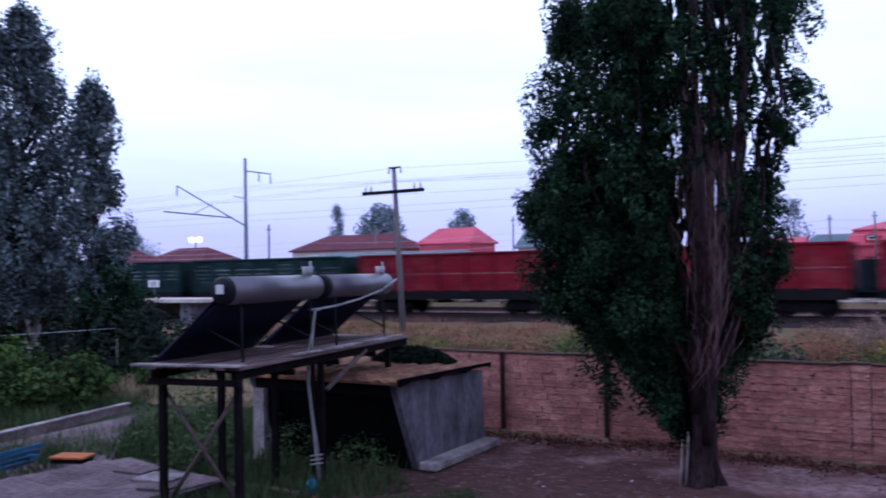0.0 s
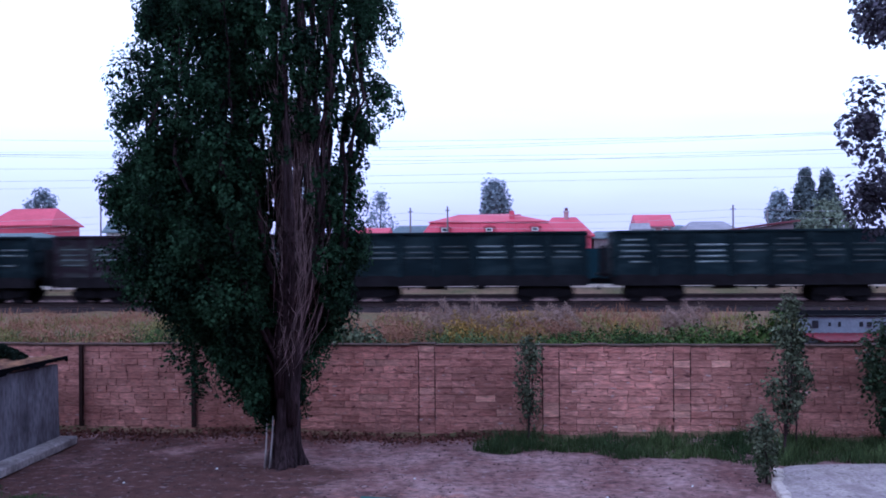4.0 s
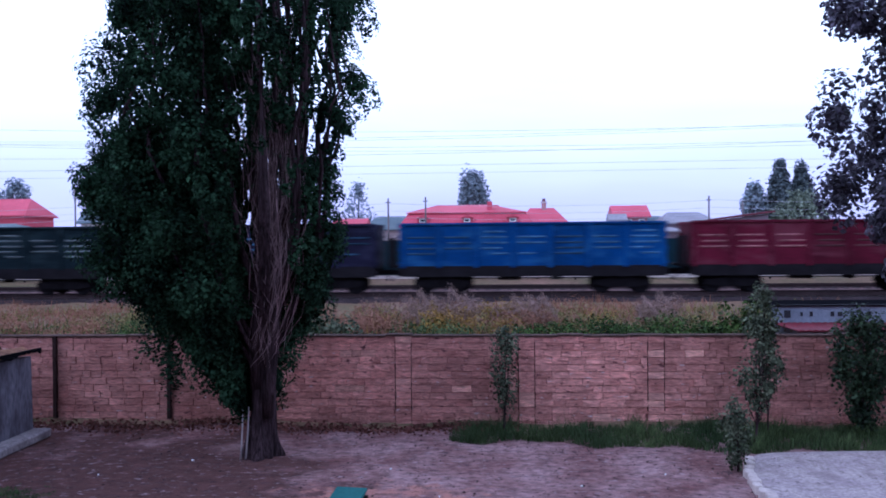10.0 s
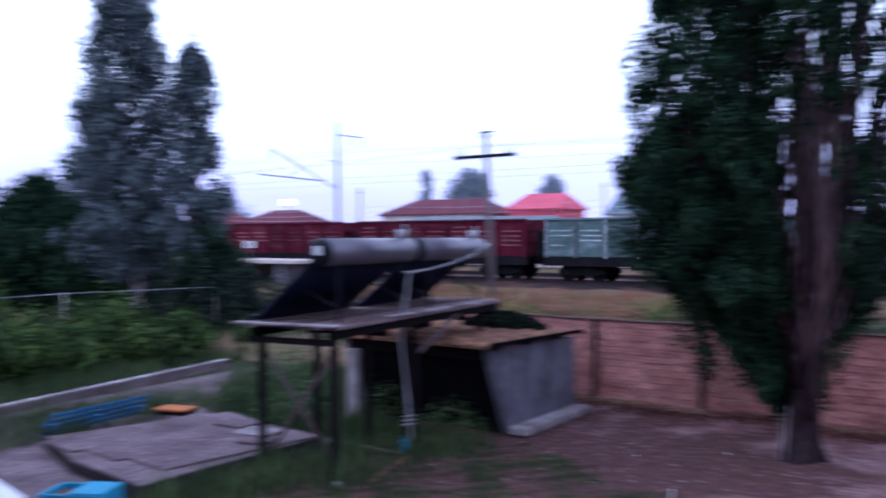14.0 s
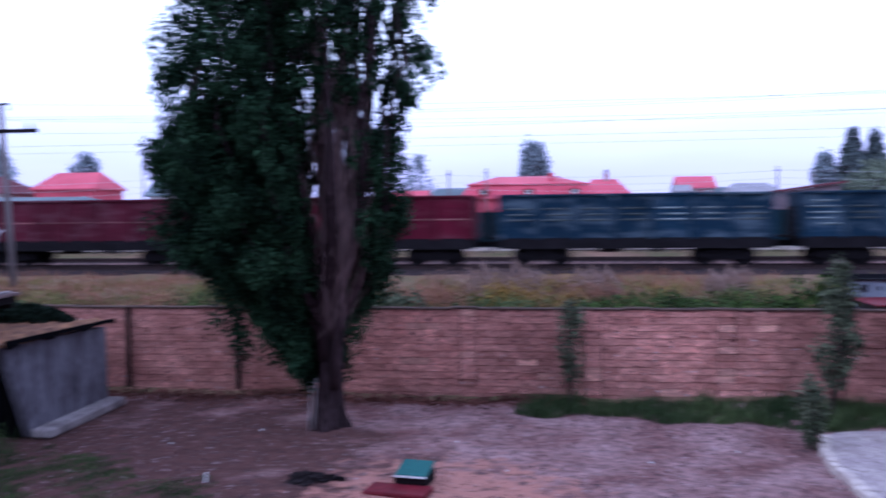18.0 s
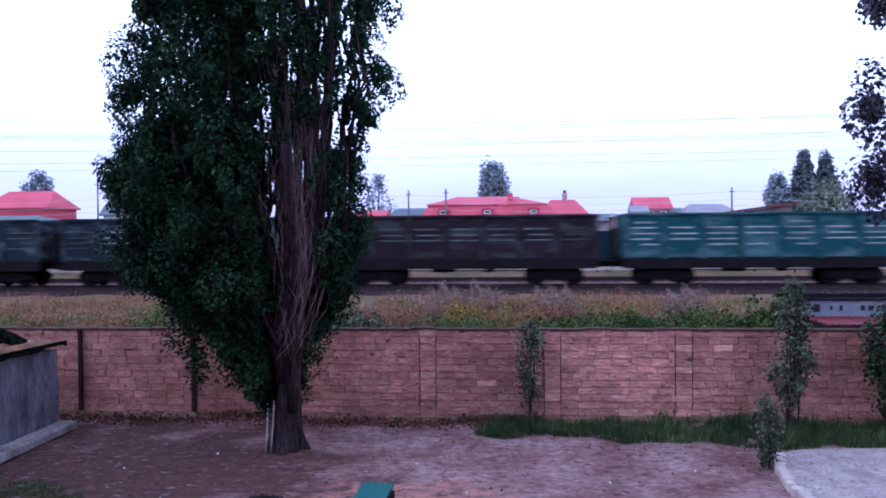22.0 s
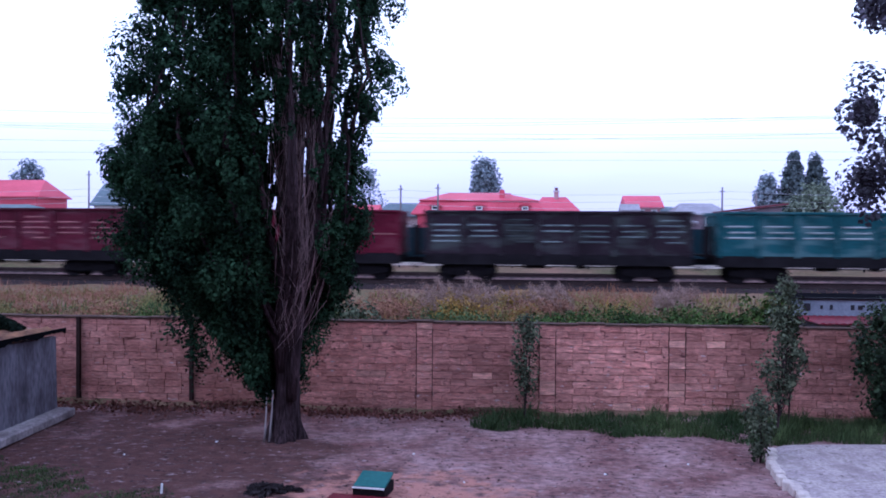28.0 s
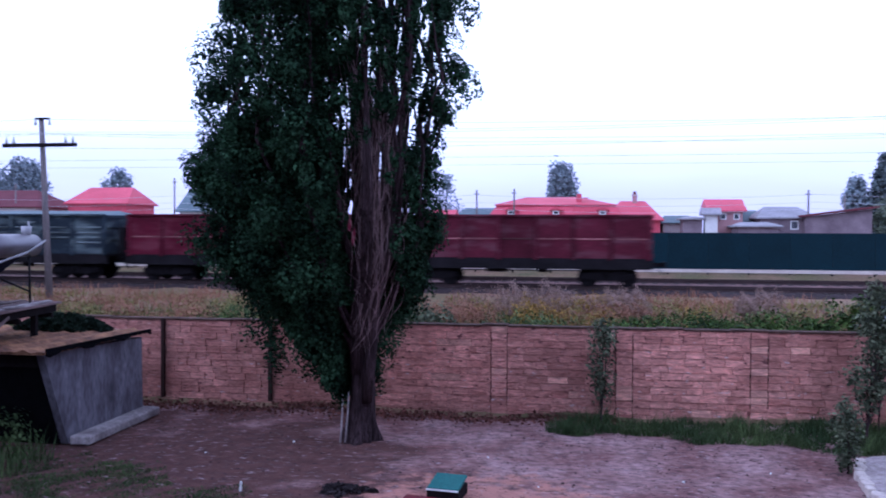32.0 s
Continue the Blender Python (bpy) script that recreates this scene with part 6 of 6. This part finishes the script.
leaf_stuff("orange_dry_weeds", "dry orange-brown weed mass on the bank", "weeds",
           [(x, y, 1.35, 0.7, 0.6, 0.45, 1500) for x, y in ((-4.6, 27.0), (-4.0, 27.6), (-3.4, 27.2), (-4.2, 28.4), (0.5, 29.0), (1.2, 29.6), (-9.0, 27.0), (-12.5, 26.0), (-16.0, 28.0), (-20.0, 30.0))], 0.05, M_GRASS_DRY, 82)
leaf_stuff("lush_weeds", "lush green weed mass close behind the wall", "weeds",
           [(x, y, 1.2 + 0.1 * math.sin(x * 3), 0.6, 0.5, 0.55, 1100) for x, y in ((1.0, 24.0), (1.7, 24.6), (2.3, 23.8), (2.9, 24.4), (3.8, 24.0), (4.4, 24.8), (-8.0, 25.0), (-8.8, 24.6), (-10.8, 25.0), (-5.6, 24.5))], 0.07, M_LEAF_VINE, 83)
bank_heaps("mauve_weeds", "pale mauve feathery weed clumps on the bank", M_GRASS_PINK, 5, 71, -9, 8, 30, 35, 0.6, 0.6, 0.05, 1300)
leaf_stuff("feathery_shrubs", "soft mauve-grey feathery shrubs on the bank", "shrubs",
           [(x, 30.5, 1.55 + 0.12 * s, 0.62 * s, 0.5, 0.66 * s, 4200) for x, s in ((-2.75, 1.0), (-2.3, 0.8), (-1.55, 1.15), (-1.1, 0.8), (0.7, 0.9), (1.3, 0.8), (5.6, 0.9), (5.0, 0.7))], 0.036, M_FEATHER, 77)
bank_heaps("rust_weeds", "rust-orange dry weed clumps on the bank", M_GRASS_DRY, 80, 72, -32, 9, 27, 38, 1.0, 0.40, 0.045, 900)
bank_heaps("olive_clumps", "olive green weed clumps on the bank", M_GRASS_OLIVE, 55, 73, -32, 14, 22, 34, 0.8, 0.42, 0.06, 750)
bank_heaps("green_clumps", "dark green weed clumps behind the wall", M_GRASS, 46, 74, -28, 14, 21.5, 27, 0.8, 0.42, 0.07, 750)
bank_heaps("low_green_clumps", "low green weed clumps behind the wall", M_LEAF_VINE, 34, 76, -0.3, 6.5, 22, 28, 0.6, 0.55, 0.07, 700)
bank_heaps("yellow_clumps", "yellow flowering weed clumps", M_GRASS_YEL, 14, 75, -2.2, 0.4, 28, 32, 0.4, 0.55, 0.06, 500)


# ---- grasses ----
def blades(name, label, x0, x1, y0, y1, n, height, width, mat, seed, clump=0.0, keep=None):
    rng = np.random.default_rng(seed)
    if clump:
        k = max(1, n // 40)
        cx, cy = rng.uniform(x0, x1, k), rng.uniform(y0, y1, k)
        i = rng.integers(0, k, n)
        xs, ys = cx[i] + rng.normal(size=n) * clump, cy[i] + rng.normal(size=n) * clump
    else:
        xs, ys = rng.uniform(x0, x1, n), rng.uniform(y0, y1, n)
    if keep:
        ok = np.array([keep(a, b) for a, b in zip(xs, ys)])
        xs, ys = xs[ok], ys[ok]
    zs = np.array([ground_height(a, b) for a, b in zip(xs, ys)]) - 0.02
    return tagged(new(name, blade_mesh(name, np.stack([xs, ys, zs], 1), height, width, mat, rng)), label, "grass", kind="stuff")


blades("dry_grass", "tall dry orange-brown grass on the bank", -30, 16, 25, 41, 6000, 0.36, 0.035, M_GRASS_DRY, 61, 0.5)
blades("seed_grass", "pale mauve seeding grass on the bank", -14, 12, 30, 40, 400, 0.6, 0.03, M_GRASS_PINK, 62, 0.45)
blades("green_weeds", "green weeds behind the wall", -28, 16, 21, 31, 15000, 0.36, 0.05, M_GRASS, 63, 0.5)
blades("olive_weeds", "olive weeds on the bank", -30, 16, 23, 38, 14000, 0.34, 0.045, M_GRASS_OLIVE, 64, 0.5)
blades("yellow_weeds", "yellow flowering weeds on the bank", -4, 4, 25, 33, 700, 0.5, 0.04, M_GRASS_YEL, 65, 0.4)


def strip(x, y):
    return x > -0.85 + 0.2 * math.sin(y * 9) and y > 17.85 - 0.6 * max(0.0, min(1.0, (x - 1.5) / 2)) + 0.22 * math.sin(x * 2.3) + 0.1 * math.sin(x * 5.7)


blades("grass_strip", "strip of dark green grass along the wall", -1.0, 12, 16.6, 19.3, 38000, 0.17, 0.016, M_GRASS, 66, 0, strip)
blades("grass_tufts", "taller grass tufts in the strip by the wall", -0.8, 11, 17.0, 19.25, 6500, 0.33, 0.014, M_GRASS, 69, 0.14, strip)
blades("stand_grass", "rough green grass under the stand", -19, -9.9, 7.5, 19, 24000, 0.42, 0.022, M_GRASS, 67, 0.4, lambda x, y: not (-16.4 < x < -11.7 and y < 12.7) and not (x > -13.7 and y > 14.2) and x > -20)
blades("yard_grass", "patch of low grass in the yard", -9.6, -4.6, 8.5, 14.6, 40000, 0.045, 0.018, M_GRASS, 68, 0.45, lambda x, y: y < 14.3 - 0.55 * (x + 8.2) + 0.4 * math.sin(x * 3.1))

blades("lawn_grass", "short olive-green grass round the concrete pad", -13.0, -7.6, 7.6, 13.6, 26000, 0.075, 0.012, M_GRASS, 80, 0.4, lambda x, y: not (x < -11.75 and y < 12.4))
blades("garden_grass", "uncut green grass between the kerb and the vines", -31, -19.6, 4, 21.5, 24000, 0.4, 0.03, M_GRASS, 81, 0.5, lambda x, y: x < -20.9 - 0.24 * (y - 12.4))


# ---- the yard's other side ----
def yard_slab():
    t = thing("concrete_slab", (0, 0, 0), "pale cracked concrete slab with a broken edge", "concrete slab", kind="structure")
    bm = bmesh.new()
    prism(bm, [(5.2, 16.86), (4.85, 16.72), (4.6, 16.4), (4.42, 15.8), (4.30, 15.2), (4.22, 14.4), (4.26, 13.8), (4.25, 13.0), (4.2, 11.0), (11.0, 10.0), (11.2, 17.25), (8.0, 17.15), (6.2, 16.98)], "z", -0.1, 0.08)
    part("slab", bm, M_SLAB, t)
    rng = np.random.default_rng(9)
    for i in range(12):
        y = 13.0 + i * 0.30
        boxpart("edge_stone", t, M_PALECON, (0.12 + rng.uniform(0, 0.07), 0.20 + rng.uniform(0, 0.09), 0.17 + rng.uniform(0, 0.03)), (float(np.interp(y, [13, 13.8, 14.4, 15.2, 15.8, 16.4, 16.7], [4.24, 4.25, 4.21, 4.29, 4.41, 4.6, 4.8])) + rng.uniform(-0.02, 0.02), y, 0.03), pose(0, 0, 0, rng.uniform(-6, 6), rng.uniform(-6, 6), rng.uniform(-25, 15)), 0.02)


yard_slab()


def green_hive():
    t = thing("lidded_box", (-2.25, 13.2, 0), "low box with a teal lid over a red base", "box", turn=-8)
    boxpart("base", t, M_REDP, (0.95, 0.5, 0.1), (-0.12, -0.46, 0.0), None, 0.02)
    boxpart("body", t, M_DARKWOOD, (0.5, 0.5, 0.16), (0, 0, 0.10))
    boxpart("lid", t, M_TEAL, (0.50, 0.50, 0.045), (0, 0, 0.225), pose(0, 0, 0, 12, 0, 0), 0.012)
    boxpart("rim", t, M_WHITE, (0.50, 0.02, 0.022), (0, -0.275, 0.172), None, 0.0, "white front edge")


green_hive()


def blue_shed():
    t = thing("blue_cabin", (9.6, 24.2, 0.9), "faded pale blue board cabin with a red sheet roof", "cabin")
    boxpart("wall", t, M_PALEBLUE, (4.6, 0.12, 1.4), (0, 0, 0.68))
    boxpart("top_rail", t, M_UNDER, (4.7, 0.2, 0.05), (0, 0, 1.40))
    boxpart("roof", t, M_TAR_SHADE, (4.6, 2.4, 0.06), (0, 1.26, 1.36))
    for x, w, h in ((-1.92, 0.16, 0.2), (-1.55, 0.06, 0.1), (-1.3, 0.07, 0.13), (-0.75, 0.09, 0.13), (-0.55, 0.12, 0.12), (-0.25, 0.06, 0.14), (0.2, 0.1, 0.14), (0.7, 0.1, 0.14)):
        boxpart("opening", t, M_GLASS, (w, 0.03, h), (x, -0.07, 1.18))
    bm = bmesh.new()
    ridge = [(-2.3 + i * 0.08, 0.945 + (0.022 if i % 2 else 0.0)) for i in range(56)]
    prism(bm, ridge + [(2.1, 0.92), (-2.3, 0.92)], "y", -2.2, -0.08)
    part("red_sheet", bm, M_REDP, t, "red corrugated sheet")


blue_shed()


# ---- wall blocks ----
def wall_blocks():
    rng = np.random.default_rng(17)
    L, H = 0.37, 0.1555
    meshes, pale = [], []
    for k in range(5):
        bm = bmesh.new()
        box(bm, 0, 0, 0, L - 0.010 + 0.006 * (k % 3), 0.10, H - 0.009 + 0.004 * (k % 2), None, 0.006)
        for v in bm.verts:
            v.co += Vector(rng.uniform(-0.008, 0.008, 3))
        src = mesh_of("brick", bm, M_BLOCK)
        meshes.append(src)
        cp = src.copy()
        cp.materials[0] = M_PALE
        pale.append(cp)
    rest = bmesh.new()
    piers = (-12.7, -10.05, -7.4, -2.1, 0.62, 3.42)
    for row in range(13):
        z = -0.02 + row * H + H / 2
        x = -13.9 + float(rng.uniform(0, 0.3))
        while x < 18.5:
            ln = float(rng.choice([0.9, 1.0, 1.0, 1.1, 0.7, 1.2, 0.55]))
            x += L * ln / 2
            start = x - L * ln / 2
            pier = [p for p in piers[3:] if start < p + 0.18 and start + L * ln > p - 0.18]
            if pier and pier[0] - 0.18 - start < 0.06:
                x = pier[0] + 0.18
                continue
            if pier:
                ln = (pier[0] - 0.18 - start) / L
                x = start + L * ln / 2
            dy = rng.uniform(-0.014, 0.014)
            if -4.9 < x < 4.6 and row > 0:
                me = (pale if rng.uniform() < 0.035 else meshes)[int(rng.integers(0, 5))]
                ob = new("brick", me)
                ob.parent = WALL
                ob.matrix_basis = pose(x, dy + 0.04, z, rng.uniform(-1, 1), rng.uniform(-0.8, 0.8), rng.uniform(-0.8, 0.8)) @ Matrix.Diagonal((ln, 1, 1, 1))
            else:
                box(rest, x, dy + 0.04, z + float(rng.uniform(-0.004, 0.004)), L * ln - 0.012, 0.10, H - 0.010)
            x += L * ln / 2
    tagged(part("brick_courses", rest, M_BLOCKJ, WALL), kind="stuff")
    for p in piers:
        wide = 0.36 if p > -3 else 0.16
        mat = M_BLOCK if p > -3 else M_DARKWOOD
        if p > -3:
            for row in range(13):
                me = (pale if rng.uniform() < 0.24 else meshes)[int(rng.integers(0, 5))]
                put("brick", me, WALL, (p, 0.03 + rng.uniform(-0.01, 0.01), -0.02 + (row + 0.5) * H)).scale = (0.93, 1, 1)
            for s in (-1, 1):
                boxpart("joint", WALL, M_POSTWOOD, (0.016, 0.03, 1.5), (p + s * wide / 2, -0.004, 1.12))
        else:
            boxpart("post", WALL, M_POSTWOOD, (0.075, 0.10, 1.85), (p, -0.05, 1.08))
    bm = bmesh.new()
    x = -13.8
    while x < 18.5:
        ln = float(rng.uniform(0.5, 1.1))
        box(bm, x + ln / 2, 0.12, 2.012 + float(rng.uniform(-0.014, 0.014)), ln - 0.008, 0.32, 0.035)
        x += ln
    part("coping", bm, M_DARKCOPING, WALL)


wall_blocks()


def yard_oddments():
    """Small things left lying in the yard."""
    bm = bmesh.new()
    tube(bm, (-5.47, 12.9, -0.05), (-5.45, 12.88, 0.16), 0.022, 0.018, 8)
    tagged(part("white_stake", bm, M_WHITE), "short white stake in the worn grass", "stake")
    rng = np.random.default_rng(33)
    n = 500
    a = rng.uniform(0, 2 * np.pi, n)
    r = 0.27 * np.sqrt(rng.uniform(0, 1, n)) * (1 + 0.35 * np.sin(3 * a + 1) + 0.2 * np.sin(7 * a))
    pts = np.stack([-3.87 + np.cos(a) * r * 1.3, 13.15 + np.sin(a) * r, 0.02 + 0.09 * (1 - r / 0.45) * rng.uniform(0.3, 1, n)], 1)
    tagged(new("twig_heap", leaf_mesh("twig_heap", pts, 0.07, M_SHADE_ROT, rng)), "small heap of dark rotten leaves and twigs", "litter", kind="stuff")
    for x, y, s in ((-5.7, 16.1, 0.05), (-1.9, 15.6, 0.04), (1.4, 14.6, 0.05), (2.9, 15.4, 0.04), (-7.0, 15.0, 0.04), (-0.9, 13.9, 0.035)):
        bm = bmesh.new()
        box(bm, x, y, 0.03, s, s * 0.7, s * 0.6, pose(0, 0, 0, 20, 12, 90 * x), s * 0.2)
        tagged(part("paper_scrap", bm, M_WHITE), "small pale scrap of litter on the earth", "litter", "scraps of litter")


yard_oddments()


def yard_litter():
    """Pebbles and clods on the bare earth, dry litter along the wall's foot."""
    rng = np.random.default_rng(31)
    n = 4500
    x, y = rng.uniform(-9.5, 9, n), rng.uniform(8.5, 19.0, n)
    z = np.array([ground_height(a, b) for a, b in zip(x, y)])
    s = 0.008 + 0.024 * rng.uniform(0, 1, n) ** 3
    base = np.array([(1, 0, 0), (0, 1, 0), (-1, 0, 0), (0, -1, 0), (0, 0, 0.7), (0, 0, -0.5)])
    tri = np.array([(0, 1, 4), (1, 2, 4), (2, 3, 4), (3, 0, 4), (1, 0, 5), (2, 1, 5), (3, 2, 5), (0, 3, 5)])
    v = np.stack([x, y, z], 1)[:, None] + base[None] * s[:, None, None] * rng.uniform(0.6, 1.4, (n, 6, 3))
    f = (tri[None] + 6 * np.arange(n)[:, None, None]).reshape(-1, 3)
    tagged(new("clods", from_arrays("clods", v.reshape(-1, 3), f, M_CLOD)), "small clods and pebbles on the bare earth", "clods", kind="stuff")
    m = 2600
    x, y = rng.uniform(-10.5, 0.5, m), 19.3 - np.abs(rng.normal(size=m)) * 0.35
    z = np.array([ground_height(a, b) for a, b in zip(x, y)]) + rng.uniform(0, 0.16, m) * np.exp(-(19.3 - y) * 3)
    tagged(new("dry_litter", leaf_mesh("dry_litter", np.stack([x, y, z], 1), 0.07, M_LITTER, rng)), "dry reddish leaf litter along the foot of the wall", "litter", kind="stuff")


yard_litter()
# added unseen behind the eye; its size and dark tone hold back sky light
back = boxpart("wall_house", None, M_CONCRETE, (44, 0.3, 10.0), (0, -1.2, 5.0))
tagged(back, "plain unseen house wall that blocks sky light", "wall", kind="structure")
motions()
